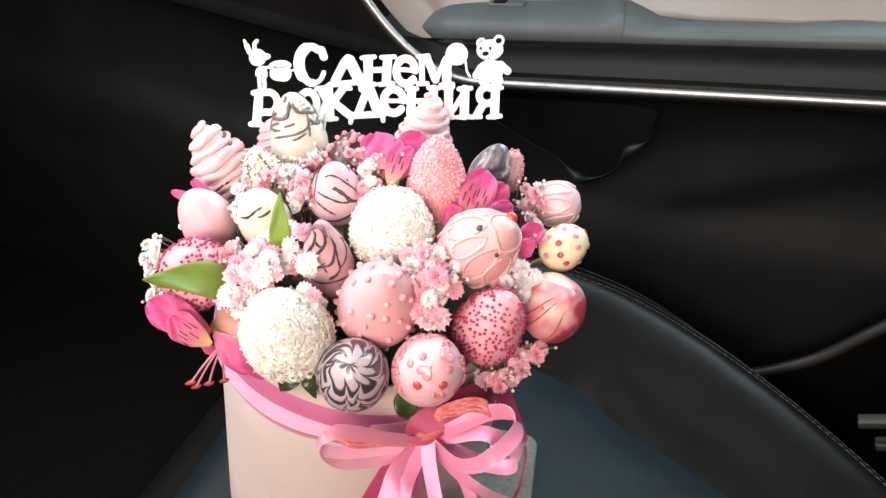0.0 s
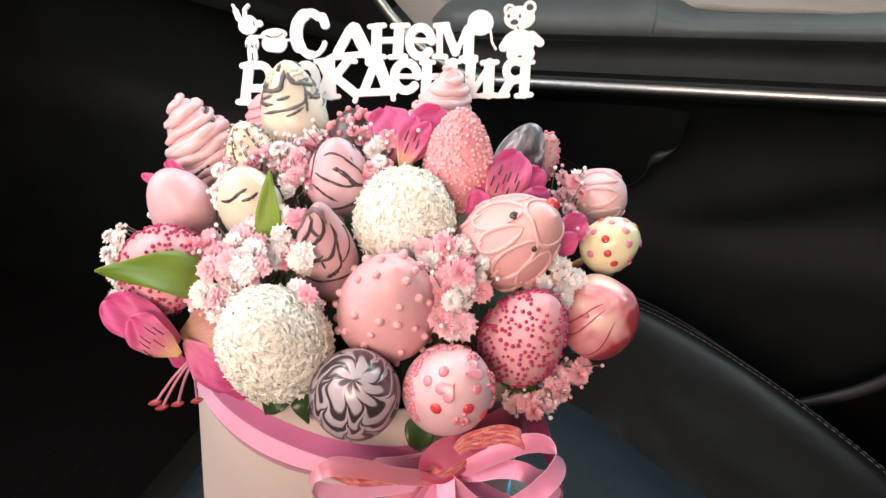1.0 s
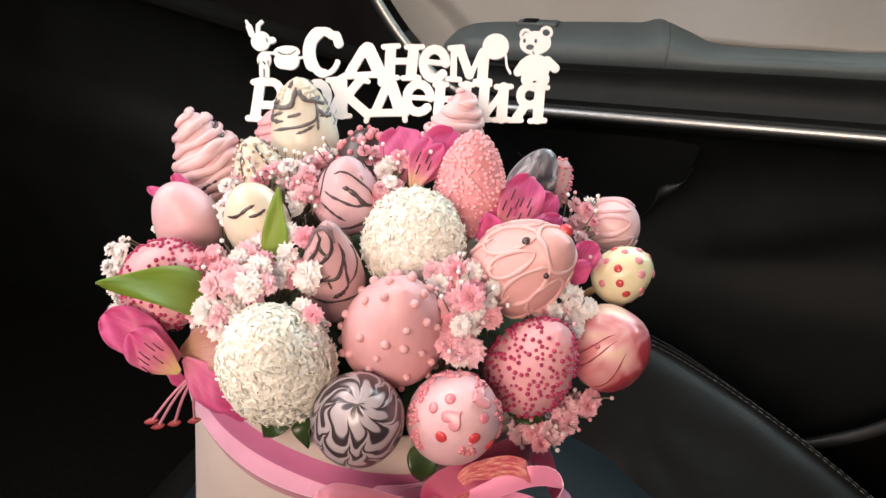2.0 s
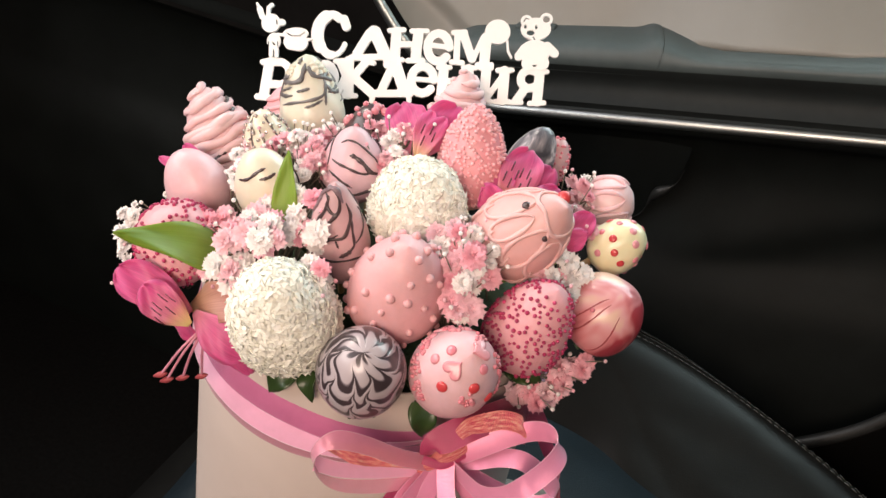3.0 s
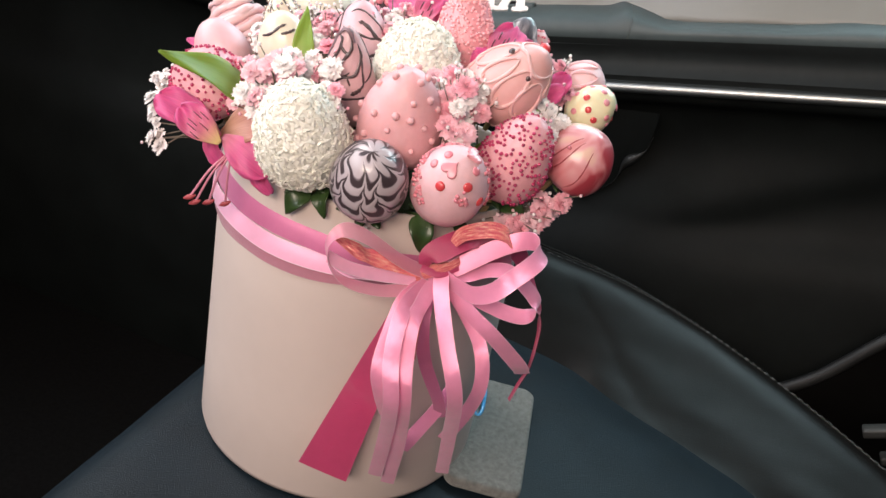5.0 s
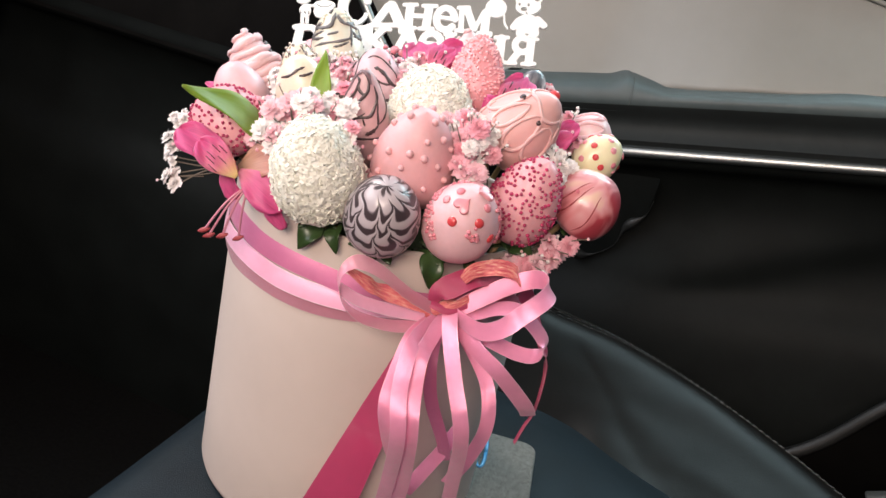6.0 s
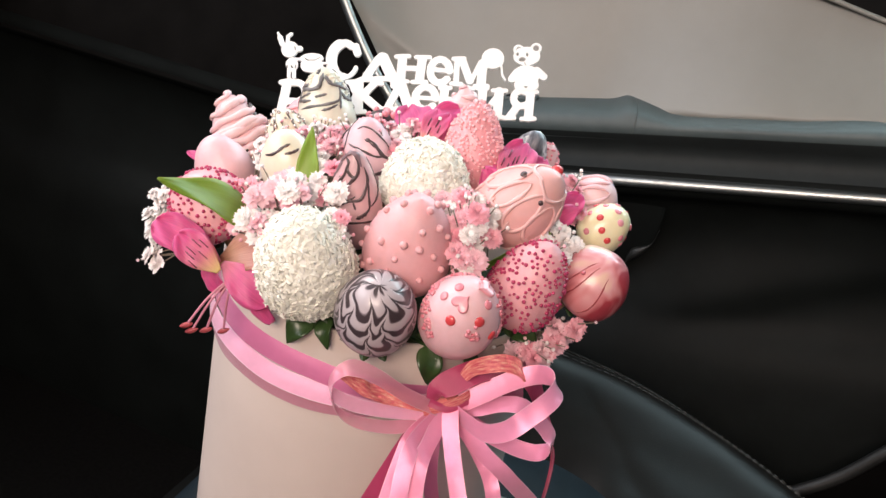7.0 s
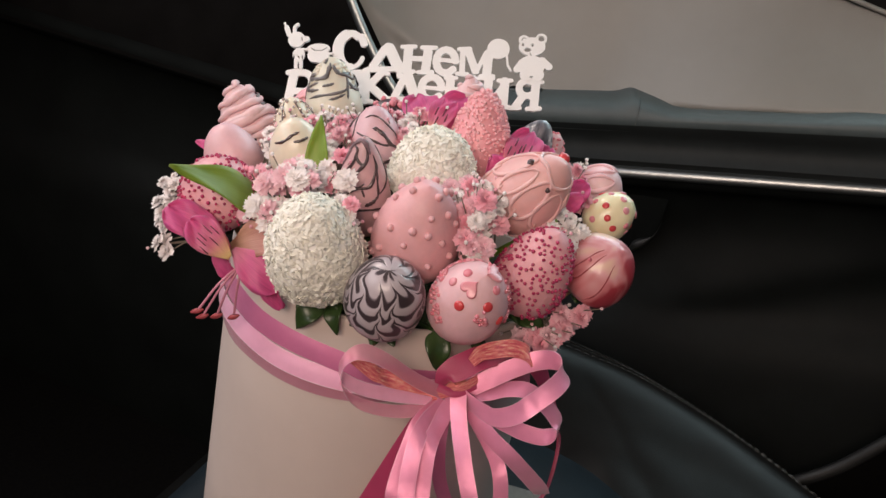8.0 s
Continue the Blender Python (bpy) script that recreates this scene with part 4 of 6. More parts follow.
class Berry:
    """An egg-shaped berry on a skewer: r, half its length, how far it tapers, and ridges of icing."""

    def __init__(self, label, at, r, half, mat, taper=0.28, axis=None, spin=0.0, lump=0.0, ridge=0.0, rows=34, cols=44, focus=None):
        at = np.array(at, float)
        d = unit(axis) if axis is not None else unit(at - (FOCUS if focus is None else np.array(focus)))
        self.r, self.half, self.taper, self.lump, self.ridge = r, half, taper, lump, ridge
        self.seed = at[0] * 37 + at[1] * 91
        q = Vector(tuple(d)).to_track_quat("Z", "Y").to_matrix().to_4x4()
        way = (Matrix.Translation(tuple(at)) @ q).inverted() @ FRONT
        turn = math.degrees(math.atan2(way.y, way.x)) + 90
        self.m = Matrix.Translation(tuple(at)) @ q @ pose(0, 0, 0, 0, 0, turn + spin)
        self.ob = empty("dipped_strawberry", self.m, label, "chocolate strawberry", "strawberries of the bouquet")

        def fn(a, b):
            return self.point(2 * math.pi * b, -1 + 2 * a)
        v, f, _ = grid_geo(fn, rows, cols, wrap=True)
        self.coat = mesh_ob("coating", v, f, mat, self.ob)
        reach = 0.040
        v, f = tube_geo([np.array((0, 0, -half * 0.8)), np.array((0, 0, -half * 0.8 - reach * 0.5)), np.array((0, 0, -half * 0.8 - reach))], 0.0016, 8)
        mesh_ob("skewer", v, f, WOOD, self.ob, "thin bamboo skewer")

    def point(self, th, s, up=0.0):
        k = self.taper
        c = max(-1.0, min(1.0, s))
        rad = self.r * math.sqrt(max(0.0, 1 - abs(c) ** 2.15)) * (1 - k * c - 0.10 * k) / (1 + 0.15 * k)
        if self.ridge:
            w = th / (2 * math.pi) + 4.2 * c
            rad *= 1 + self.ridge * (abs(math.sin(math.pi * w * 1.35)) ** 0.7 - 0.5)
        z = self.half * c
        x, y = rad * math.cos(th), rad * math.sin(th)
        if self.lump:
            n = noise.noise((x * 70 + self.seed, y * 70, z * 70)) + 0.3 * noise.noise((x * 190, y * 190 + self.seed, z * 190))
            g = 1 + self.lump * n
            x, y, z = x * g, y * g, z * (1 + 0.4 * self.lump * n)
        p = np.array((x, y, z))
        return p + self.normal_rough(th, c) * up if up else p

    def normal_rough(self, th, s):
        return unit((math.cos(th) * math.sqrt(max(0.0, 1 - s * s)) * self.half, math.sin(th) * math.sqrt(max(0.0, 1 - s * s)) * self.half, (s + 0.45 * self.taper) * self.r))

    def calyx(self, count=6, size=0.008):
        for i in range(count):
            a = 2 * math.pi * i / count + 0.4 * math.sin(i * 3.1)
            vs, fs = [], []
            for j in range(5):
                t = j / 4
                w = 0.0026 * math.sin(math.pi * min(1, t * 0.9 + 0.1)) + 0.0002
                rr, z = self.r * 0.25 + size * t, -self.half * 0.93 - 0.004 * t + 0.003 * t * t
                for sgn in (-1, 0, 1):
                    vs.append((rr * math.cos(a) - sgn * w * math.sin(a), rr * math.sin(a) + sgn * w * math.cos(a), z + (0.0006 if sgn == 0 else 0)))
            for j in range(4):
                for k in range(2):
                    o = j * 3 + k
                    fs.append((o, o + 1, o + 4, o + 3))
            ob = mesh_ob("calyx_leaf", vs, fs, LEAF_DARK, self.ob, "green strawberry leaf")
            so = ob.modifiers.new("thickness", "SOLIDIFY")
            so.thickness = 0.0005

    def strand(self, name, path, rad, mat, lift_by=0.35, flat=0.6, n=60, label=""):
        """A strand of icing through (degrees round, height -1..1) places on the coat."""
        pp = glide([(a, s, 0) for a, s in path], n)
        pts = [self.point(radians(q[0]), max(-0.995, min(0.995, q[1])), rad * lift_by) for q in pp]
        ups = [self.normal_rough(radians(q[0]), q[1]) for q in pp]
        v, f = tube_geo(pts, lambda t: rad * (0.35 + 0.65 * min(1, 6 * t, 6 * (1 - t))) * (1 + 0.18 * math.sin(23 * t + path[0][0])), 7, flat, ups)
        return mesh_ob(name, v, f, mat, self.ob, label)

    def scatter(self, name, count, mat, geo, low=-0.8, high=0.98, seed=1, sink=0.3, size=1.0, spread=0.0, keep=None, label="", tip=38, smooth=True):
        """Many small sprinkles in one mesh, turned at random on the coat."""
        rng = random.Random(seed)
        gv, gf = geo
        gv = np.array(gv)
        vs, fs, done = [], [], []
        tries = 0
        while len(done) < count and tries < count * 30:
            tries += 1
            s, a = rng.uniform(low, high), rng.uniform(0, 2 * math.pi)
            if keep and not keep(a, s):
                continue
            if rng.random() > math.sqrt(max(0.05, 1 - s * s)) + 0.05:
                continue
            p = self.point(a, s)
            if spread and any(np.sum((p - q) ** 2) < spread * spread for q in done):
                continue
            done.append(p)
            nrm = self.normal_rough(a, s)
            q = Vector(tuple(nrm)).to_track_quat("Z", "Y").to_matrix().to_4x4() @ pose(0, 0, 0, rng.uniform(-tip, tip), rng.uniform(-tip, tip), rng.uniform(0, 360))
            rot3 = np.array(q.to_3x3())
            k = size * rng.uniform(0.75, 1.2)
            base = len(vs)
            vs.extend((gv * k) @ rot3.T + p + nrm * sink)
            fs.extend([tuple(i + base for i in face) for face in gf])
        ob = mesh_ob(name, vs, fs, mat, self.ob, label, smooth)
        ob["kind"] = "stuff"
        return ob

    def stud(self, name, a, s, mesh, sink=0.0, turn=0.0, scale=1.0, label=""):
        """One larger sprinkle, an object of its own."""
        ob = new(name, mesh)
        ob.parent = self.ob
        nrm = self.normal_rough(radians(a), s)
        q = Vector(tuple(nrm)).to_track_quat("Z", "Y").to_matrix().to_4x4()
        p = self.point(radians(a), s, 0.0) + nrm * sink
        ob.matrix_local = Matrix.Translation(tuple(p)) @ q @ pose(0, 0, 0, 0, 0, turn) @ Matrix.Diagonal((scale, scale, scale, 1))
        if label:
            tagged(ob, label)
        return ob


def bare_mesh(name, verts, faces, mat):
    me = bpy.data.meshes.new(name)
    me.from_pydata([tuple(v) for v in verts], [], faces)
    me.polygons.foreach_set("use_smooth", [True] * len(me.polygons))
    me.materials.append(mat)
    return me


def flake_geo(length, width):
    """A curled shred of coconut."""
    v, f = [], []
    for i in range(4):
        t = i / 3 - 0.5
        for sgn in (-1, 1):
            v.append((t * length, sgn * width / 2 * (1 - abs(t) * 0.8), 0.0009 * (1 - 4 * t * t) * 1.2))
    for i in range(4):
        t = i / 3 - 0.5
        v.append((t * length, 0, 0.0009 * (1 - 4 * t * t) * 1.2 - 0.0005))
    for i in range(3):
        a, b = 2 * i, 2 * i + 2
        f += [(a, b, b + 1, a + 1), (a + 1, b + 1, 8 + i + 1, 8 + i), (8 + i, 8 + i + 1, b, a)]
    return v, f


def dome_geo(r, h, cols=14, rows=3):
    v, f = [], []
    for i in range(rows + 1):
        t = i / rows * math.pi / 2
        for k in range(cols):
            a = 2 * math.pi * k / cols
            v.append((r * math.cos(t) ** 0.6 * math.cos(a), r * math.cos(t) ** 0.6 * math.sin(a), h * math.sin(t)))
    for i in range(rows):
        for k in range(cols):
            f.append((i * cols + k, i * cols + (k + 1) % cols, (i + 1) * cols + (k + 1) % cols, (i + 1) * cols + k))
    f.append(tuple(rows * cols + k for k in range(cols)))
    return v, f


def heart_geo(size, h):
    v, f = [], []
    n = 24
    for lay in (0, 1, 2):
        k = (1.0, 0.97, 0.80)[lay]
        for i in range(n):
            t = 2 * math.pi * i / n
            x = 16 * math.sin(t) ** 3 / 17
            y = (13 * math.cos(t) - 5 * math.cos(2 * t) - 2 * math.cos(3 * t) - math.cos(4 * t)) / 17
            v.append((x * size * k, y * size * k, h * (-0.3, 0.75, 1.0)[lay]))
    for lay in (0, 1):
        for i in range(n):
            a, b = lay * n + i, lay * n + (i + 1) % n
            f.append((a, b, b + n, a + n))
    c = len(v)
    v.append((0, 0, h))
    for i in range(n):
        f.append((2 * n + i, 2 * n + (i + 1) % n, c))
    return v, f


SPH = ball_geo(0.00088, 4, 7)
SPH_BIG = bare_mesh("sugar_pearl", *ball_geo(0.0021, 6, 10), PINK)
SPH_PINK = bare_mesh("pink_pearl", *ball_geo(0.0021, 6, 10), PINK_BEAD)
SPH_SMALL = bare_mesh("small_pearl", *ball_geo(0.0011, 5, 8), PINK_BEAD)
DOT_PINK = bare_mesh("pink_dot", *dome_geo(0.0021, 0.0009), PINK_BEAD)
DOT_RED = bare_mesh("red_dot", *dome_geo(0.0023, 0.0010), RED)
HEART = bare_mesh("sugar_heart", *heart_geo(0.0040, 0.0007), PINK_BEAD)
EYE_DOT = bare_mesh("chocolate_dot", *dome_geo(0.0019, 0.0012), DARK)
NOSE_DOT = bare_mesh("red_drop", *ball_geo(0.0030, 8, 12), RED)

# pale pink berry with wound drizzle
b = Berry("pink dipped strawberry wound with raised pink drizzle", (-0.1070, 0.0135, 0.2225), 0.0168, 0.0252, PINK_LIGHT, 0.30, lump=0.03, ridge=0.04)
rng = random.Random(5)
for i in range(11):
    s0 = -0.80 + i * (0.165 + 0.01 * (i % 3))
    b.strand("drizzle", [(k * 30 + i * 25, s0 + 0.10 * math.cos(radians(k * 30 + i * 25)) + rng.uniform(-0.035, 0.035)) for k in range(13)], rng.uniform(0.0017, 0.0027), PINK_LIGHT, 0.2, 0.8, 90)
for a0, s0 in ((262, 0.05), (300, 0.28), (246, -0.42), (318, 0.52), (40, 0.2), (150, 0.0)):
    b.strand("dark_streak", [(a0, s0), (a0 + 16, s0 + 0.05), (a0 + 34, s0 + 0.12)], 0.0011, DRIZZLE_DARK, 1.3, 0.6, 24)
b.calyx()

# smooth pink
b = Berry("smooth glossy pink dipped strawberry", (-0.0838, -0.0367, 0.2223), 0.0154, 0.0185, PINK_SOFT, 0.16, lump=0.06)
b.calyx()

# raspberry beads
b = Berry("pink dipped strawberry dusted with raspberry-red beads", (-0.0661, -0.0750, 0.2195), 0.0195, 0.0175, PINK_PALE, 0.2, lump=0.05)
b.scatter("bead_coating", 330, RED_BEAD, SPH, -0.75, 0.95, 3, 0.0003, 1.0, 0.0017)
b.calyx()

# cream with two dark streaks
b = Berry("cream dipped strawberry with thin dark streaks", (-0.0476, -0.0376, 0.2372), 0.0145, 0.0173, CREAM, 0.18, lump=0.05)
for path in ([(208, 0.46), (234, 0.52), (262, 0.67), (286, 0.71)], [(264, 0.51), (284, 0.51), (304, 0.54)], [(0, 0.40), (4, 0.10), (-6, -0.20)], [(120, 0.3), (170, 0.2)]):
    b.strand("dark_streak", path, 0.0007, DRIZZLE_DARK, 0.3, 0.6, 24)
b.calyx()

# cream with grey-black zigzag
b = Berry("cream dipped strawberry with grey-black zigzag drizzle", (-0.0663, 0.0334, 0.2475), 0.0174, 0.0231, CREAM_GREY, 0.34, lump=0.05)
rng = random.Random(17)
for turn in (0, 128, 236):
    for path, rad in (([(176, 0.62), (190, 0.50), (220, 0.44), (250, 0.52), (262, 0.66), (264, 0.84)], 0.0013),
                      ([(276, 0.78), (279, 0.62), (296, 0.52), (322, 0.54), (342, 0.66)], 0.0013),
                      ([(240, 0.94), (236, 0.86), (246, 0.82)], 0.0010),
                      ([(182, 0.22), (206, 0.27), (232, 0.34)], 0.0008),
                      ([(246, 0.26), (260, 0.28), (276, 0.34)], 0.0008),
                      ([(214, -0.02), (238, 0.02), (272, 0.07), (298, 0.20), (312, 0.40), (308, 0.60)], 0.0008),
                      ([(262, -0.07), (278, -0.02), (294, 0.07)], 0.0007),
                      ([(313, 0.40), (320, 0.24), (338, 0.16), (358, 0.22)], 0.0010),
                      ([(186, 0.48), (176, 0.20), (170, -0.06)], 0.0007)):
        b.strand("zigzag_drizzle", [(a + turn + rng.uniform(-3, 3), h + rng.uniform(-0.03, 0.03)) for a, h in path], rad, DRIZZLE_GREY, 0.2, 0.5, 50)
    for path in ([(205, 0.86), (206, 0.68), (222, 0.58)], [(300, 0.86), (300, 0.68), (312, 0.62)], [(336, 0.42), (340, 0.34)]):
        b.strand("white_drizzle", [(a + turn, h) for a, h in path], 0.0026, CREAM_GREY, -0.1, 0.45, 30)
b.calyx()

# pale pink, half hidden behind the zigzag berry
b = Berry("pale pink dipped strawberry half hidden behind others", (-0.080, 0.036, 0.232), 0.0140, 0.0170, PINK_PALE, 0.3, lump=0.05)
for i in range(5):
    b.strand("drizzle", [(k * 45, -0.3 + 0.25 * i + 0.05 * math.sin(k)) for k in range(9)], 0.0011, PINK_PALE, 0.3, 0.7)

# cream with silver pearls
b = Berry("cream dipped strawberry with small silver pearls", (-0.0690, 0.0001, 0.2334), 0.0130, 0.0189, CREAM, 0.25, lump=0.05)
b.scatter("pearl_coating", 95, SILVER_BEAD, SPH, -0.2, 0.95, 8, 0.0005, 1.15, 0.003)
for i in range(5):
    b.strand("dark_streak", [(72 * i, 0.9), (72 * i + 12, 0.5), (72 * i + 20, 0.1)], 0.0005, DRIZZLE_DARK, 0.3, 0.6, 24)

# dark chocolate with pink pearls
b = Berry("dark chocolate strawberry studded with pink sugar pearls", (-0.030, 0.031, 0.239), 0.0160, 0.0180, DARK, 0.25, lump=0.04)
rng = random.Random(11)
spots = []
while len(spots) < 70:
    a, s = rng.uniform(0, 360), rng.uniform(-0.35, 0.97)
    p = b.point(radians(a), s)
    if all(np.linalg.norm(p - q) > 0.0030 for q in spots):
        spots.append(p)
        b.stud("pearl", a, s, SPH_PINK, 0.0004, 0, rng.choice((0.55, 0.7, 1.0, 1.15)))

# mauve with black lines
b = Berry("mauve-pink dipped strawberry with black drizzle lines", (-0.0204, -0.0071, 0.2445), 0.0158, 0.0180, MAUVE_PALE, 0.32, lump=0.05)
for a0 in (0, 125, 245):
    for path, rad in (([(262, 0.50), (274, 0.48), (290, 0.34), (304, 0.10), (322, -0.02)], 0.0010), ([(220, 0.32), (240, 0.28), (262, 0.22), (286, 0.10), (306, 0.06)], 0.0006),
                      ([(222, 0.05), (246, -0.07), (270, -0.26)], 0.0006), ([(226, 0.72), (252, 0.80), (290, 0.72), (320, 0.40), (330, 0.10)], 0.0005)):
        b.strand("black_drizzle", [(a + a0, h) for a, h in path], rad, DRIZZLE_DARK, 0.25, 0.55, 50)
b.strand("black_drizzle", [(k * 45, -0.42 + 0.08 * math.sin(k * 2.0)) for k in range(9)], 0.0009, DRIZZLE_DARK, 0.25, 0.55)

# feathered pink cone
b = Berry("mauve dipped strawberry with feathered brown drizzle", (-0.0053, -0.0484, 0.2344), 0.0140, 0.0269, MAUVE, 0.42, lump=0.04)
for rad, mat, path in (
        (0.0012, GREY_SWIRL, [(166, 0.56), (176, 0.77), (196, 0.89), (230, 0.95), (284, 0.92), (299, 0.76)]),
        (0.0009, GREY_SWIRL, [(172, 0.84), (188, 0.68), (182, 0.52), (176, 0.40)]),
        (0.0007, DRIZZLE_DARK, [(200, 0.86), (232, 0.82), (239, 0.70), (264, 0.61), (281, 0.67), (285, 0.85), (259, 0.94)]),
        (0.0009, DRIZZLE_DARK, [(233, 0.80), (232, 0.63), (220, 0.46), (233, 0.39), (247, 0.45), (265, 0.57), (280, 0.62)]),
        (0.0008, DRIZZLE_DARK, [(214, 0.44), (226, 0.27), (237, 0.21), (263, 0.22), (286, 0.25), (301, 0.41), (314, 0.56), (312, 0.74)]),
        (0.0006, DRIZZLE_DARK, [(272, 0.30), (250, 0.18), (239, 0.12), (217, -0.05)]),
        (0.0005, DRIZZLE_DARK, [(267, 0.20), (273, 0.07)]),
        (0.0006, DRIZZLE_DARK, [(313, 0.54), (307, 0.30), (305, 0.08), (296, 0.0), (275, -0.09)]),
        (0.0010, DRIZZLE_DARK, [(298, 0.0), (286, -0.05), (274, -0.09)]),
        (0.0006, DRIZZLE_DARK, [(356, 0.55), (363, 0.44), (344, 0.26), (326, 0.15), (308, 0.08)]),
        (0.0006, DRIZZLE_DARK, [(222, -0.12), (252, -0.17), (287, -0.17), (309, -0.19), (342, -0.27), (380, -0.20)]),
        (0.0007, DRIZZLE_DARK, [(160, 0.10), (178, 0.05), (201, 0.13), (224, 0.25)]),
        (0.0009, DRIZZLE_DARK, [(188, -0.24), (202, -0.04), (213, 0.08), (222, 0.29)]),
        (0.0008, DRIZZLE_DARK, [(20, 0.80), (30, 0.40), (70, 0.20), (100, 0.45), (90, 0.75)]),
        (0.0007, DRIZZLE_DARK, [(20, 0.05), (70, -0.05), (120, 0.10), (150, 0.30), (140, 0.60)])):
    b.strand("brown_drizzle" if mat is DRIZZLE_DARK else "mauve_drizzle", path, rad, mat, 0.25, 0.5, 60)
b.calyx()

# coconut
for label, at, r, h, n, seed in (("strawberry covered in white coconut flakes among pink blossoms", (0.0179, -0.0194, 0.2440), 0.0210, 0.0200, 1900, 21),
                                 ("large strawberry covered in white coconut flakes above the ribbon", (-0.0061, -0.0896, 0.2163), 0.0213, 0.0265, 2200, 22)):
    b = Berry(label, at, r, h, COCO_BASE, 0.22, lump=0.06)
    b.scatter("flake_coating", n, COCO, flake_geo(0.0054, 0.0015), -0.97, 1.0, seed, 0.0001, 1.0, tip=32, smooth=False)
    b.scatter("shaggy_coating", n // 3, COCO, flake_geo(0.0048, 0.0013), -0.9, 1.0, seed + 10, 0.0006, 1.0, tip=60, smooth=False)
    b.calyx(5, 0.012)

# pink with raised pearls
b = Berry("matt pink dipped strawberry dotted with pink pearls", (0.0291, -0.0583, 0.2265), 0.0212, 0.0267, PINK, 0.24, lump=0.03)
rng = random.Random(4)
spots = []
while len(spots) < 46:
    a, s = rng.uniform(0, 360), rng.uniform(-0.55, 0.99)
    p = b.point(radians(a), s)
    if all(np.linalg.norm(p - q) > 0.0066 for q in spots):
        spots.append(p)
        b.stud("pearl", a, s, SPH_BIG, 0.0004, 0, rng.uniform(0.7, 0.95))

# black and white feathering
b = Berry("strawberry iced in black and white feathering", (0.0311, -0.0905, 0.2056), 0.0182, 0.0208, SWIRL_BW, 0.12, lump=0.02)
b.calyx(7, 0.010)

# hearts
b = Berry("pink dipped strawberry with sugar hearts and red dots", (0.0637, -0.0738, 0.2089), 0.0179, 0.0212, PINK_SOFT, 0.14, lump=0.03)
for a, s, k in ((58, 0.97, 1.15), (256, 0.83, 1.15), (150, 0.3, 1.0)):
    b.stud("sugar_heart", a, s, HEART, 0.0001, 180, k)
for a, s in ((264, 0.51), (316, 0.69), (348, 0.30), (100, 0.2)):
    b.stud("red_dot", a, s, DOT_RED)
for a, s in ((218, 0.63), (204, 0.87), (348, 0.89), (120, 0.6), (170, 0.35)):
    b.stud("pink_dot", a, s, DOT_PINK)
rng = random.Random(9)
for a0, s0 in ((310, 0.47), (214, 0.10), (246, -0.02), (140, 0.55), (34, 0.59), (94, 0.83), (190, 0.30), (20, 0.1)):
    for i in range(16):
        b.stud("small_pearl", a0 + rng.uniform(-13, 13), min(0.97, s0 + rng.uniform(-0.15, 0.15)), SPH_SMALL, 0.0003, 0, rng.uniform(0.7, 1.0))
b.calyx(5, 0.009)

# raspberry beads, larger
b = Berry("pink dipped strawberry thickly dotted with raspberry beads", (0.0825, -0.0380, 0.2170), 0.0176, 0.0240, PINK_PALE, 0.20, lump=0.03, axis=(0.30, -0.10, 0.95))
b.scatter("bead_coating", 420, RED_BEAD, SPH, -0.80, 0.92, 31, 0.0003, 1.0, 0.0017)
b.calyx()

# marbled red
b = Berry("glossy strawberry iced in red and cream marbling", (0.1081, -0.0083, 0.2165), 0.0190, 0.0170, MARBLE_RED, 0.16, lump=0.05, axis=(0.52, -0.22, 0.82))
for a0 in (246, 262, 300):
    b.strand("red_vein", [(a0 - 8, 0.80), (a0, 0.40), (a0 + 2, -0.05), (a0 - 4, -0.45)], 0.00035, RED_VEIN, 0.1, 0.4, 40)
b.stud("pearl", 250, 0.45, SPH_SMALL, 0.0004)
b.stud("pearl", 230, 0.15, SPH_SMALL, 0.0004)
b.calyx()

# looped drizzle
b = Berry("rose dipped strawberry with looped drizzle and red drop", (0.0662, -0.0150, 0.2462), 0.0196, 0.0238, ROSE, 0.30, axis=(0.62, -0.15, 0.76), lump=0.03)
for i in range(9):
    a0 = 40 * i
    b.strand("looped_drizzle", [(a0 + (15 + 4 * (i % 3)) * math.sin(2 * math.pi * k / 10) + 8, 0.24 + (0.40 + 0.06 * (i % 2)) * math.cos(2 * math.pi * k / 10)) for k in range(11)], 0.0010, ROSE_LIGHT, 0.35, 0.8, 70)
    b.strand("looped_drizzle", [(a0 + 4, -0.05), (a0 + 8, -0.4), (a0 + 4, -0.75)], 0.0010, ROSE_LIGHT, 0.35, 0.8, 24)
b.strand("looped_drizzle", [(k * 30, 0.74 + 0.05 * math.sin(k * 1.7)) for k in range(13)], 0.0010, ROSE_LIGHT, 0.35, 0.8, 90)
b.stud("red_drop", 118, 0.84, NOSE_DOT, 0.0004)
for a, s in ((220, 0.55), (296, 0.59), (30, 0.3)):
    b.stud("chocolate_dot", a, s, EYE_DOT, 0.0003, 0, 1.0 if a == 220 else 0.7)

# coral pearls
b = Berry("coral strawberry crusted with tiny sugar pearls", (0.0277, 0.0162, 0.2550), 0.0162, 0.0250, CORAL, 0.28, axis=(-0.10, 0.05, 1.0), lump=0.04)
b.scatter("pearl_crust", 620, CORAL_BEAD, SPH, -0.85, 1.0, 41, 0.0003, 1.05, 0.0014)

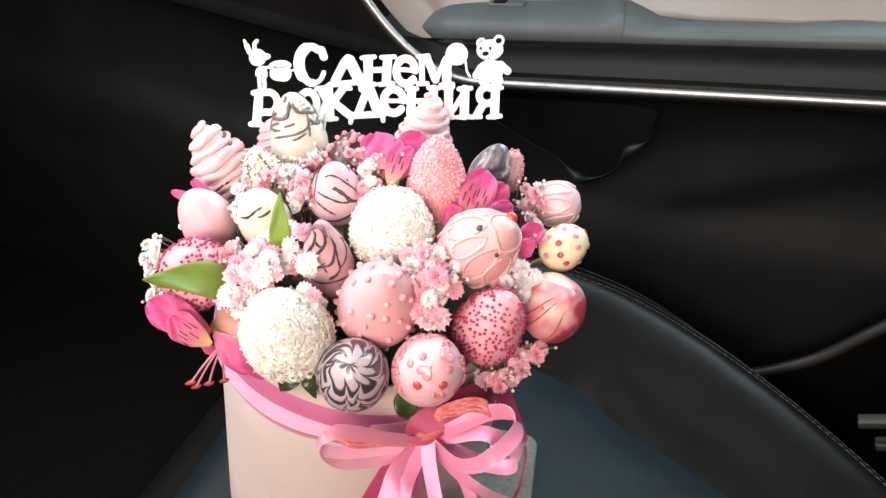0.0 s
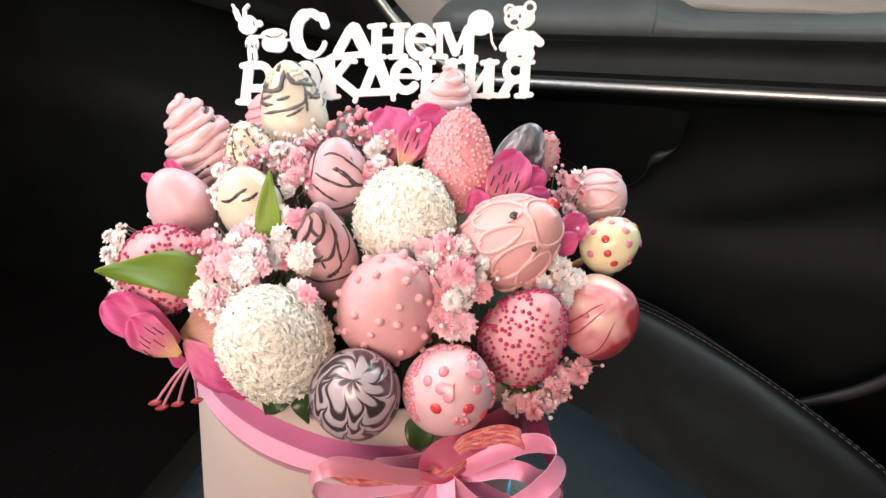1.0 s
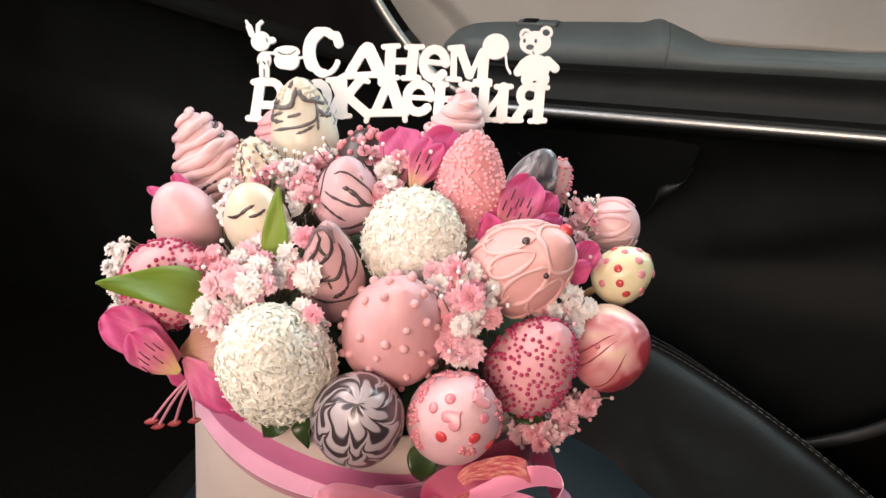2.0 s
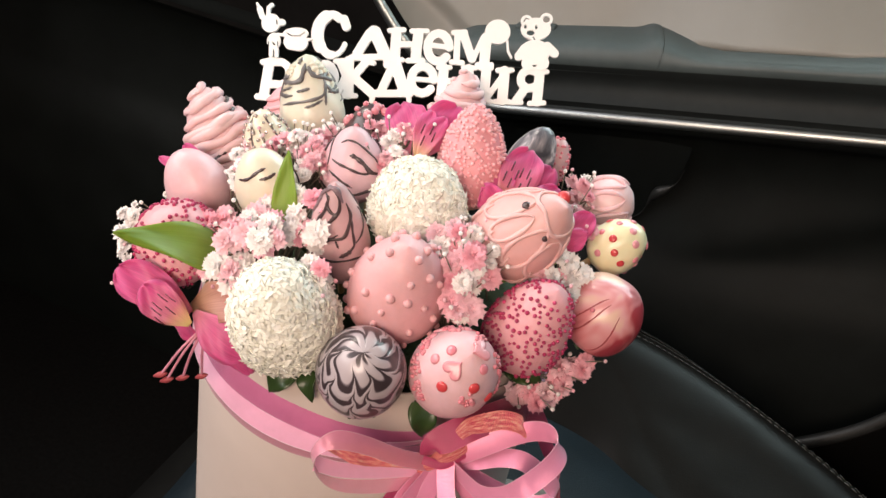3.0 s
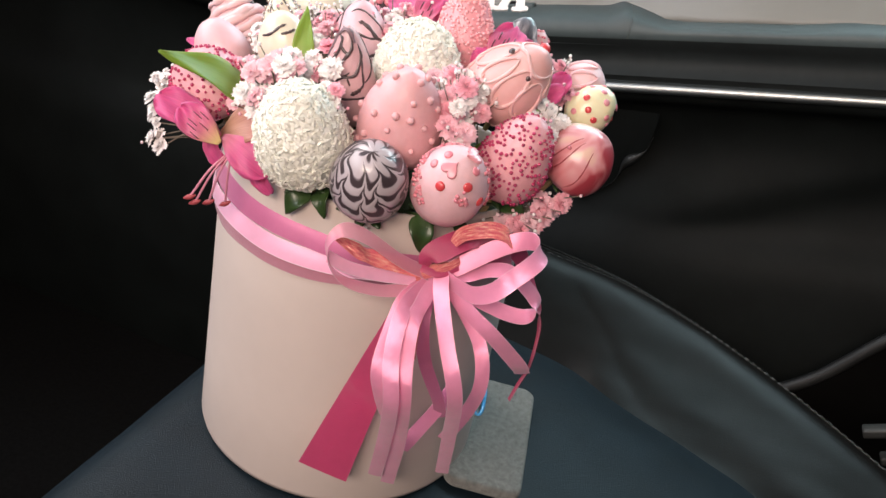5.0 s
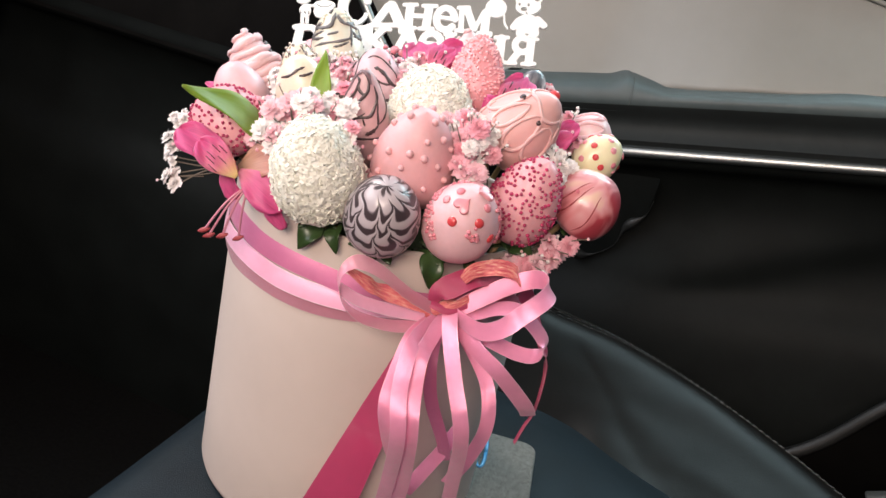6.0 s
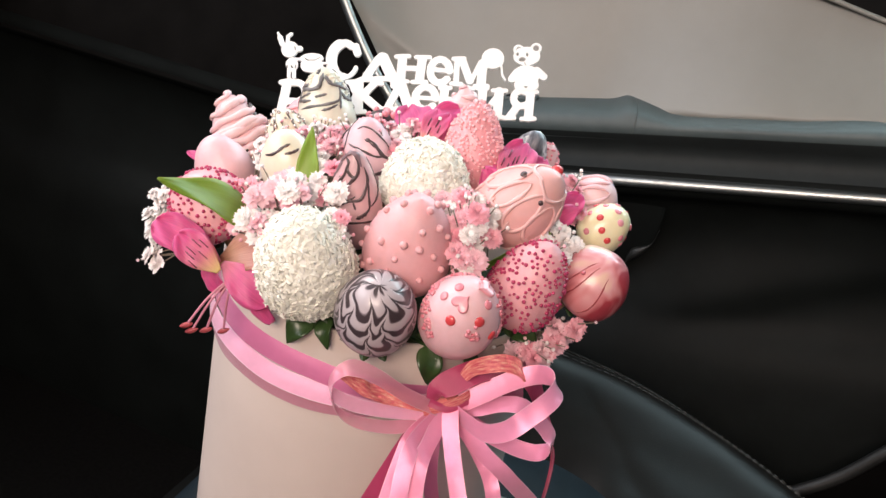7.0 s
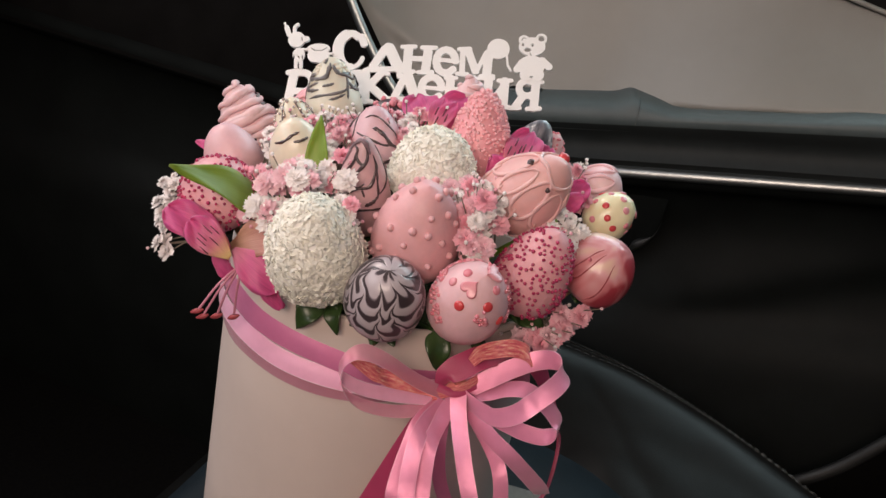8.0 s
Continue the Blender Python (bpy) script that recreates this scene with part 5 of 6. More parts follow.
# piped rosette
b = Berry("pale pink piped icing peak at the back", (0.0005, 0.0690, 0.2500), 0.0150, 0.0230, PINK_LIGHT, 0.50, axis=(0.0, 0.22, 1.0), lump=0.03, ridge=0.16)
for i in range(6):
    b.strand("piping", [(k * 40 + 50 * i, -0.6 + 0.26 * i + 0.03 * k) for k in range(10)], 0.0021, PINK_LIGHT, 0.3, 0.8)

# grey marble
b = Berry("strawberry iced in dark grey and white marbling", (0.0480, 0.0525, 0.2485), 0.0118, 0.0160, MARBLE_GREY, 0.25, lump=0.04)
# crumbed berry beside it
b = Berry("mauve strawberry rolled in small pink crumbs", (0.0545, 0.0640, 0.2425), 0.0100, 0.0140, MAUVE, 0.25, lump=0.05)
b.scatter("crumb_coating", 160, PINK_BEAD, SPH, -0.6, 1.0, 51, 0.0003, 0.9)

# looped pink berry at the edge
b = Berry("pale pink strawberry with thick looped icing", (0.0865, 0.0575, 0.2338), 0.0114, 0.0158, PINK_LIGHT, -0.24, axis=(0.90, 0.02, 0.42), lump=0.05)
for i in range(7):
    a0 = 52 * i
    b.strand("looped_drizzle", [(a0 + 20 * math.sin(2 * math.pi * k / 10), 0.30 + 0.55 * math.cos(2 * math.pi * k / 10)) for k in range(11)], 0.0012, PINK_SOFT, 0.35, 0.8, 60)

# lemon with dots
b = Berry("pale yellow dipped strawberry with red and pink dots", (0.1025, 0.0214, 0.2333), 0.0125, 0.0140, YELLOW, 0.10, lump=0.11, focus=(0, 0, 0.12))
rng = random.Random(6)
spots = []
while len(spots) < 26:
    a, s = rng.uniform(0, 360), rng.uniform(-0.5, 0.97)
    p = b.point(radians(a), s)
    if all(np.linalg.norm(p - q) > 0.0056 for q in spots):
        spots.append(p)
        b.stud("sugar_dot", a, s, rng.choice((DOT_RED, DOT_PINK, DOT_PINK)), 0.0, 0, rng.uniform(0.7, 0.95))

# ---------------------------------------------------------------- leaves and flowers


def blade(name, root, tip, width, normal, mat, parent=None, bend=0.006, fold=0.25, shape=0.55, n=22, label="", blunt=False):
    """A leaf or petal from root to tip, folded along its midrib and bent towards its face."""
    root, tip = np.array(root, float), np.array(tip, float)
    t = unit(tip - root)
    s = unit(np.cross(np.array(normal, float), t))
    nn = np.cross(t, s)
    L = float(np.linalg.norm(tip - root))

    def fn(a, b):
        w = width * (math.sin(math.pi * a ** shape) ** 0.8 * 0.97 + 0.03 * (1 - a))
        c = 2 * b - 1
        ripple = 0.06 * width * math.sin(9 * a + 3 * c) * abs(c)
        if blunt:
            g = 0.16 + 0.84 * math.sin(math.pi / 2 * min(1, a / 0.64))
            w = width * (g if a < 0.64 else math.sqrt(max(0.0, 1 - ((a - 0.64) / 0.37) ** 2)))
            ripple = 0.11 * width * math.sin(11 * a + 5 * c + width * 900) * (0.25 + abs(c)) * a
        return root + t * (L * a) + s * (c * w / 2) + nn * (bend * math.sin(math.pi * a) + fold * abs(c) ** 1.6 * w / 2 + ripple)
    v, f, uv = grid_geo(fn, n, 9)
    ob = mesh_ob(name, v, f, mat, parent, label, uv=uv)
    so = ob.modifiers.new("thickness", "SOLIDIFY")
    so.thickness = 0.0004
    return ob


def lone_leaf(root, tip, width, normal, mat, label, bend=0.004, fold=0.2, shape=0.6):
    root = np.array(root, float)
    th = empty("leaf", pose(*root), label, "leaf", "leaves of the bouquet")
    blade("leaf_blade", root - root, np.array(tip) - root, width, normal, mat, th, bend, fold, shape)
    down = unit(np.array((0, 0, 0.15)) - root)
    v, f = tube_geo([np.zeros(3), down * 0.02, down * 0.05], 0.0009, 6)
    mesh_ob("leaf_stalk", v, f, LEAF_DARK, th)
    return th


CAM_SIDE = np.array((0.14, -0.62, 0.55))
lone_leaf((-0.0445, -0.0735, 0.2205), (-0.0676, -0.1118, 0.2412), 0.0198, (0.25, -0.55, 0.8), LEAF, "long fresh green leaf lying over a beaded strawberry", 0.002, 0.12, 0.5)
lone_leaf((-0.0265, -0.0560, 0.232), (-0.0349, -0.0429, 0.2600), 0.0115, CAM_SIDE, LEAF, "fresh green leaf standing between strawberries", 0.002, 0.2, 0.5)
lone_leaf((-0.002, -0.083, 0.188), (-0.008, -0.0905, 0.1745), 0.012, (0, -1, 0.3), LEAF_DARK, "dark green leaf hanging over the box rim")
lone_leaf((0.006, -0.083, 0.190), (0.012, -0.0905, 0.1790), 0.009, (0, -1, 0.3), LEAF_DARK, "dark green leaf hanging over the box rim")
lone_leaf((0.052, -0.076, 0.190), (0.057, -0.0775, 0.1725), 0.012, (0.6, -0.8, 0.3), LEAF_DARK, "dark wet leaf below the heart-dotted strawberry")
lone_leaf((0.068, -0.064, 0.188), (0.072, -0.0655, 0.1745), 0.008, (0.7, -0.7, 0.3), LEAF_DARK, "dark leaf below the heart-dotted strawberry")
lone_leaf((0.080, -0.040, 0.192), (0.094, -0.036, 0.1880), 0.010, (0.5, -0.5, 0.7), LEAF_DARK, "dark leaf under a beaded strawberry")


def lily(label, heart, petals, stamens=()):
    heart = np.array(heart, float)
    th = empty("alstroemeria_flower", pose(*heart), label, "flower", "lilies of the bouquet")
    for mat, root, tip, width, normal, bend in petals:
        blade("petal", np.array(root) - heart, np.array(tip) - heart, width, normal, mat, th, bend, 0.18, 0.75, 26, blunt=True)
    for end in stamens:
        end = np.array(end, float) - heart
        mid = end * 0.5 + np.array((0.001, -0.003, 0.003))
        v, f = tube_geo(glide([np.zeros(3), mid, end], 14), 0.0006, 6)
        st = mesh_ob("stamen", v, f, STAMEN, th, "thin magenta stamen")
        lean = unit(np.array((-0.9, -0.2, -0.25)) + 12 * end)
        av, af = tube_geo([end + lean * (0.0009 * k - 0.003) for k in range(8)], lambda s: 0.0004 + 0.0010 * math.sin(math.pi * s), 7)
        mesh_ob("anther", av, af, ANTHER, st, "dark red anther")
    down = unit(np.array((0, 0, 0.15)) - heart)
    v, f = tube_geo([np.zeros(3), down * 0.025, down * 0.055], lambda s: 0.003 - 0.0018 * s, 8)
    mesh_ob("flower_stalk", v, f, LEAF, th)
    return th


def flecks(th, root, tip, normal, count=7, spread=0.004):
    """Short dark dashes on a petal's throat."""
    heart = np.array(th.matrix_world.translation)
    root, tip = np.array(root, float) - heart, np.array(tip, float) - heart
    t = unit(tip - root)
    s = unit(np.cross(np.array(normal, float), t))
    nn = np.cross(t, s)
    L = np.linalg.norm(tip - root)
    for i in range(count):
        c = (i / (count - 1) - 0.5) * 2
        a = 0.40 + 0.13 * math.sin(i * 2.3)
        p = root + t * L * a + s * c * spread + nn * 0.0045
        v, f = tube_geo([p, p + t * 0.0025 + nn * 0.0004, p + t * 0.005], 0.00035, 5, 0.5)
        mesh_ob("fleck", v, f, FLECK, th)


ll = lily("magenta alstroemeria hanging over the box rim, with long stamens", (-0.038, -0.093, 0.199), [
    (PETAL, (-0.044, -0.096, 0.204), (-0.0745, -0.1030, 0.2165), 0.0175, (-0.1, -0.6, 0.8), 0.003),
    (PETAL_EYE, (-0.0395, -0.1025, 0.2040), (-0.0600, -0.1055, 0.2160), 0.0150, (0.1, -0.8, 0.6), 0.002),
    (PETAL_PEACH, (-0.048, -0.090, 0.201), (-0.018, -0.086, 0.218), 0.0200, (0.1, -0.7, 0.7), 0.003),
    (PETAL, (-0.042, -0.096, 0.205), (-0.0165, -0.0960, 0.1930), 0.0165, (0.0, -0.8, 0.6), 0.004),
    (PETAL, (-0.030, -0.095, 0.198), (-0.0155, -0.0935, 0.1835), 0.0080, (-0.1, -0.9, 0.4), 0.002),
    (PETAL, (-0.052, -0.094, 0.205), (-0.0420, -0.0950, 0.1900), 0.0100, (-0.2, -0.9, 0.3), 0.002),
], [(-0.0516, -0.1052, 0.1736), (-0.049, -0.1045, 0.1715), (-0.0445, -0.1000, 0.1715), (-0.0395, -0.0935, 0.1700)])
flecks(ll, (-0.0395, -0.1035, 0.2045), (-0.0600, -0.1065, 0.2165), (0.1, -0.8, 0.6), 6, 0.0048)
tl = lily("bright pink alstroemeria with a yellow throat", (0.002, 0.020, 0.245), [
    (PETAL, (0.002, 0.012, 0.248), (-0.016, 0.030, 0.263), 0.020, CAM_SIDE, 0.004),
    (PETAL, (0.004, 0.012, 0.248), (0.011, 0.034, 0.269), 0.020, CAM_SIDE, 0.004),
    (PETAL_EYE, (0.006, 0.002, 0.250), (0.002, 0.022, 0.268), 0.010, CAM_SIDE, 0.003),
    (PETAL_EYE, (0.006, 0.002, 0.250), (0.010, 0.020, 0.268), 0.009, CAM_SIDE, 0.003),
])
flecks(tl, (0.006, 0.002, 0.250), (0.006, 0.022, 0.268), CAM_SIDE, 4, 0.003)
fr = lily("magenta alstroemeria with striped yellow throat", (0.050, 0.012, 0.236), [
    (PETAL, (0.047, 0.006, 0.240), (0.041, 0.017, 0.2585), 0.015, CAM_SIDE, 0.003),
    (PETAL_EYE, (0.051, 0.000, 0.240), (0.0515, 0.027, 0.2625), 0.019, CAM_SIDE, 0.003),
    (PETAL, (0.054, 0.008, 0.240), (0.0625, 0.028, 0.2570), 0.015, CAM_SIDE, 0.003),
    (PETAL, (0.058, 0.004, 0.240), (0.0700, 0.018, 0.2530), 0.012, CAM_SIDE, 0.003),
    (PETAL, (0.046, 0.004, 0.240), (0.040, -0.002, 0.2520), 0.013, CAM_SIDE, 0.003),
])
flecks(fr, (0.051, 0.000, 0.242), (0.0515, 0.027, 0.2645), CAM_SIDE, 8, 0.0055)
lily("small pink alstroemeria petals beside the yellow strawberry", (0.080, 0.004, 0.228), [
    (PETAL, (0.081, 0.004, 0.234), (0.088, 0.012, 0.250), 0.012, CAM_SIDE, 0.003),
    (PETAL, (0.081, 0.002, 0.234), (0.090, 0.000, 0.246), 0.010, CAM_SIDE, 0.003),
])
lily("magenta petals sticking out behind a smooth strawberry", (-0.088, -0.015, 0.215), [
    (PETAL, (-0.090, -0.014, 0.215), (-0.106, -0.016, 0.228), 0.007, CAM_SIDE, 0.003),
    (PETAL, (-0.092, -0.016, 0.213), (-0.119, -0.018, 0.217), 0.006, CAM_SIDE, 0.002),
])


def blossom_mesh(mat, size, seed):
    """A double baby's-breath floret of notched petals."""
    rng = random.Random(seed)
    vs, fs = [], []
    for ring, (count, tilt, length) in enumerate(((12, 4, 1.0), (11, 26, 0.92), (9, 46, 0.85), (7, 64, 0.78), (4, 82, 0.7))):
        for i in range(count):
            a = 2 * math.pi * (i + 0.5 * ring) / count + rng.uniform(-0.2, 0.2)
            e = radians(tilt + rng.uniform(-12, 12))
            L, W = size * length * rng.uniform(0.85, 1.1), size * 0.27
            t = np.array((math.cos(a) * math.cos(e), math.sin(a) * math.cos(e), math.sin(e)))
            s = np.array((-math.sin(a), math.cos(a), 0.0))
            n = np.cross(t, s)
            base = len(vs)
            for u, w, up in ((0.05, 0.25, 0), (0.55, 0.9, 0.10), (0.95, 1.0, -0.02)):
                for c in (-1, 0, 1):
                    k = u - (0.14 if (u > 0.9 and c == 0) else 0)
                    vs.append(t * L * k + s * (c * W * w) + n * (size * (up + 0.10 * abs(c))))
            for r in (0, 1):
                for c in (0, 1):
                    o = base + 3 * r + c
                    fs.append((o, o + 1, o + 4, o + 3))
    return bare_mesh("blossom", vs, fs, mat)


FLORETS = [blossom_mesh(BLOSSOM_PINK, 0.0061, 1), blossom_mesh(BLOSSOM_PINK, 0.0053, 2), blossom_mesh(BLOSSOM_WHITE, 0.0060, 3), blossom_mesh(BLOSSOM_WHITE, 0.0052, 4)]
BUD = bare_mesh("bud", *ball_geo(0.0010, 5, 8), BLOSSOM_WHITE)
BUD_PINK = bare_mesh("bud", *ball_geo(0.0009, 5, 8), BLOSSOM_PINK)


def sprig(label, root, heads, seed, pink=0.6, buds=3, size=1.0):
    """Baby's breath: florets at the given places on forked stems from root."""
    rng = random.Random(seed)
    root = np.array(root, float)
    th = empty("gypsophila_sprig", pose(*root), label, "flower sprig", "baby's breath of the bouquet")

    def stem(end, r=0.0004):
        mid = end * 0.55 + np.array((rng.uniform(-1, 1), rng.uniform(-1, 1), rng.uniform(-1, 1))) * 0.003
        v, f = tube_geo(glide([np.zeros(3), mid, end], 10), r, 5)
        mesh_ob("stem", v, f, STEM, th)

    for h in heads:
        end = np.array(h, float) - root
        stem(end)
        me = FLORETS[rng.choice((0, 0, 1)) if rng.random() < pink else rng.choice((2, 2, 3))]
        ob = new("blossom", me)
        ob.parent = th
        way = unit(np.array(h) - np.array((0, 0, 0.14)) + CAM_SIDE * 0.10 + np.array([rng.uniform(-0.03, 0.03) for _ in range(3)]))
        k = size * rng.uniform(0.85, 1.15)
        ob.matrix_local = Matrix.Translation(tuple(end)) @ Vector(tuple(way)).to_track_quat("Z", "Y").to_matrix().to_4x4() @ pose(0, 0, 0, 0, 0, rng.uniform(0, 360)) @ Matrix.Diagonal((k, k, k, 1))
        for _ in range(buds):
            if rng.random() < 0.33:
                e2 = end + np.array([rng.uniform(-0.010, 0.010), rng.uniform(-0.010, 0.006), rng.uniform(0.0, 0.008)])
                v, f = tube_geo([end * 0.6, (end * 0.6 + e2) / 2 + np.array((0, 0, 0.001)), e2], 0.0003, 5)
                mesh_ob("stem", v, f, STEM, th)
                bo = new("bud", BUD if rng.random() < 0.6 else BUD_PINK)
                bo.parent = th
                bo.matrix_local = Matrix.Translation(tuple(e2))
    return th


def around(places, spread, count, seed):
    rng = random.Random(seed)
    out = list(places)
    while len(out) < count:
        p = np.array(rng.choice(places)) + np.array([rng.uniform(-spread, spread) for _ in range(3)])
        out.append(tuple(p))
    return out


sprig("pink and white baby's breath florets in a dense clump", (-0.030, -0.055, 0.195), around([(-0.021, -0.081, 0.236), (-0.021, -0.056, 0.238), (-0.036, -0.052, 0.236), (-0.049, -0.062, 0.224), (-0.033, -0.076, 0.232), (-0.030, -0.080, 0.224), (-0.040, -0.068, 0.232), (-0.026, -0.066, 0.240), (-0.014, -0.064, 0.236)], 0.008, 46, 1), 1, 0.66, 3)
sprig("pink baby's breath floret beside a green leaf", (-0.040, -0.070, 0.195), [(-0.044, -0.083, 0.218), (-0.038, -0.084, 0.212)], 2, 1.0, 1)
sprig("white baby's breath floret tucked between strawberries", (-0.004, -0.055, 0.195), [(-0.004, -0.072, 0.226), (0.000, -0.070, 0.222)], 3, 0.1, 2)
sprig("white baby's breath sprays at the bouquet's edge", (-0.078, -0.034, 0.184), around([(-0.1125, -0.048, 0.186), (-0.109, -0.050, 0.200), (-0.109, -0.054, 0.180), (-0.111, -0.047, 0.193), (-0.106, -0.055, 0.174), (-0.103, -0.058, 0.169)], 0.0050, 14, 4), 4, 0.0, 2, 0.85)
sprig("thin buds of baby's breath standing clear", (-0.078, -0.034, 0.188), [(-0.1108, -0.0465, 0.2064), (-0.098, -0.040, 0.214)], 14, 0.0, 5, 0.4)
sprig("small pink florets and silver buds over a cream strawberry", (-0.062, 0.006, 0.198), around([(-0.067, -0.006, 0.240), (-0.060, -0.008, 0.241), (-0.074, -0.008, 0.235), (-0.052, -0.002, 0.245)], 0.006, 8, 5), 5, 0.75, 6, 0.78)
sprig("pale baby's breath florets between two smooth strawberries", (-0.064, -0.024, 0.198), around([(-0.063, -0.030, 0.232), (-0.061, -0.034, 0.226), (-0.065, -0.026, 0.236)], 0.004, 7, 15), 15, 0.45, 1, 0.72)
sprig("pink baby's breath florets in front of dark pearls", (-0.040, 0.004, 0.198), around([(-0.0365, -0.0130, 0.2470), (-0.041, -0.010, 0.2440), (-0.046, -0.004, 0.2440), (-0.033, -0.016, 0.2410)], 0.005, 14, 6), 6, 0.85, 3, 0.85)
sprig("white baby's breath floret below the zigzag strawberry", (-0.050, 0.016, 0.203), [(-0.049, 0.010, 0.243), (-0.044, 0.014, 0.237)], 7, 0.1, 3, 0.8)
sprig("pink baby's breath florets round a dark strawberry", (-0.020, 0.036, 0.198), around([(-0.022, 0.022, 0.247), (-0.014, 0.018, 0.243), (-0.008, 0.020, 0.237), (-0.044, 0.018, 0.241)], 0.005, 16, 8), 8, 0.8, 3, 0.75)
sprig("pink baby's breath florets in a loose clump", (0.048, -0.045, 0.195), around([(0.052, -0.054, 0.233), (0.057, -0.060, 0.226), (0.050, -0.046, 0.241), (0.045, -0.040, 0.240), (0.056, -0.048, 0.240)], 0.007, 30, 9), 9, 0.78, 4)
sprig("pale pink floret lying on coconut flakes", (0.030, -0.039, 0.2100), [(0.0345, -0.038, 0.2425)], 10, 1.0, 2)
sprig("white baby's breath florets beside the yellow strawberry", (0.080, -0.010, 0.200), around([(0.088, -0.010, 0.236), (0.094, -0.012, 0.233), (0.083, -0.012, 0.238), (0.085, -0.018, 0.230), (0.079, -0.022, 0.231), (0.090, -0.020, 0.227)], 0.005, 14, 11), 11, 0.1, 3, 0.9)
sprig("pink baby's breath florets hanging past the box rim", (0.080, -0.030, 0.186), around([(0.098, -0.033, 0.198), (0.107, -0.026, 0.196), (0.096, -0.040, 0.188), (0.090, -0.042, 0.186), (0.102, -0.034, 0.190)], 0.005, 15, 12), 12, 0.9, 4, 1.0)
sprig("tiny pale buds beside the looped strawberry", (0.060, -0.030, 0.215), [(0.060, -0.040, 0.240)], 13, 0.5, 5, 0.5)

sprig("pink and white baby's breath florets beside silver pearls", (-0.046, -0.004, 0.200), around([(-0.0512, 0.0020, 0.2433), (-0.0522, -0.0040, 0.2423), (-0.0298, -0.0180, 0.2440), (-0.0360, -0.0220, 0.2420), (-0.0445, -0.0120, 0.2422)], 0.005, 18, 21), 21, 0.6, 3, 0.80)
sprig("pale pink baby's breath florets beside the yellow-throated lily", (-0.004, 0.004, 0.205), around([(-0.0102, 0.0060, 0.2530), (-0.0049, 0.0120, 0.2560), (-0.0099, -0.0020, 0.2480), (-0.0044, 0.0000, 0.2520), (-0.0025, -0.0060, 0.2490)], 0.005, 18, 22), 22, 0.65, 3, 0.72)
sprig("white baby's breath florets between cream and smooth strawberries", (-0.060, -0.032, 0.198), around([(-0.0637, -0.0300, 0.2354), (-0.0619, -0.0360, 0.2313), (-0.0739, -0.0200, 0.2350)], 0.004, 9, 23), 23, 0.3, 2, 0.70)
sprig("mauve-pink baby's breath florets behind the looped strawberry", (0.066, 0.030, 0.200), around([(0.0768, 0.0450, 0.2372), (0.0729, 0.0500, 0.2400), (0.0839, 0.0300, 0.2350), (0.0855, 0.0180, 0.2350), (0.0783, 0.0350, 0.2362)], 0.005, 16, 24), 24, 0.85, 3, 0.78)
sprig("pale floret leaning on a coconut strawberry", (0.004, -0.070, 0.205), [(0.0044, -0.0810, 0.2370), (-0.0020, -0.0780, 0.2360), (0.0042, -0.0830, 0.2330)], 25, 0.35, 2, 0.85)
sprig("pink baby's breath florets above the loose clump", (0.046, -0.034, 0.205), around([(0.0475, -0.0300, 0.2455), (0.0539, -0.0400, 0.2440), (0.0476, -0.0400, 0.2440)], 0.005, 9, 26), 26, 0.75, 4, 0.75)

# ---------------------------------------------------------------- cake topper
TU = unit((0.926, 0.297, 0.218))
TW = unit(np.array((-0.355, 0.528, 0.768)) - TU * float(np.dot((-0.355, 0.528, 0.768), TU)))
TN = np.cross(TU, TW)
TOP_AT = np.array((-0.0280, 0.0705, 0.2416))
TOP_M = Matrix(((TU[0], TW[0], TN[0], TOP_AT[0]), (TU[1], TW[1], TN[1], TOP_AT[1]), (TU[2], TW[2], TN[2], TOP_AT[2]), (0, 0, 0, 1)))
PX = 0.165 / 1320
THICK = 0.0016


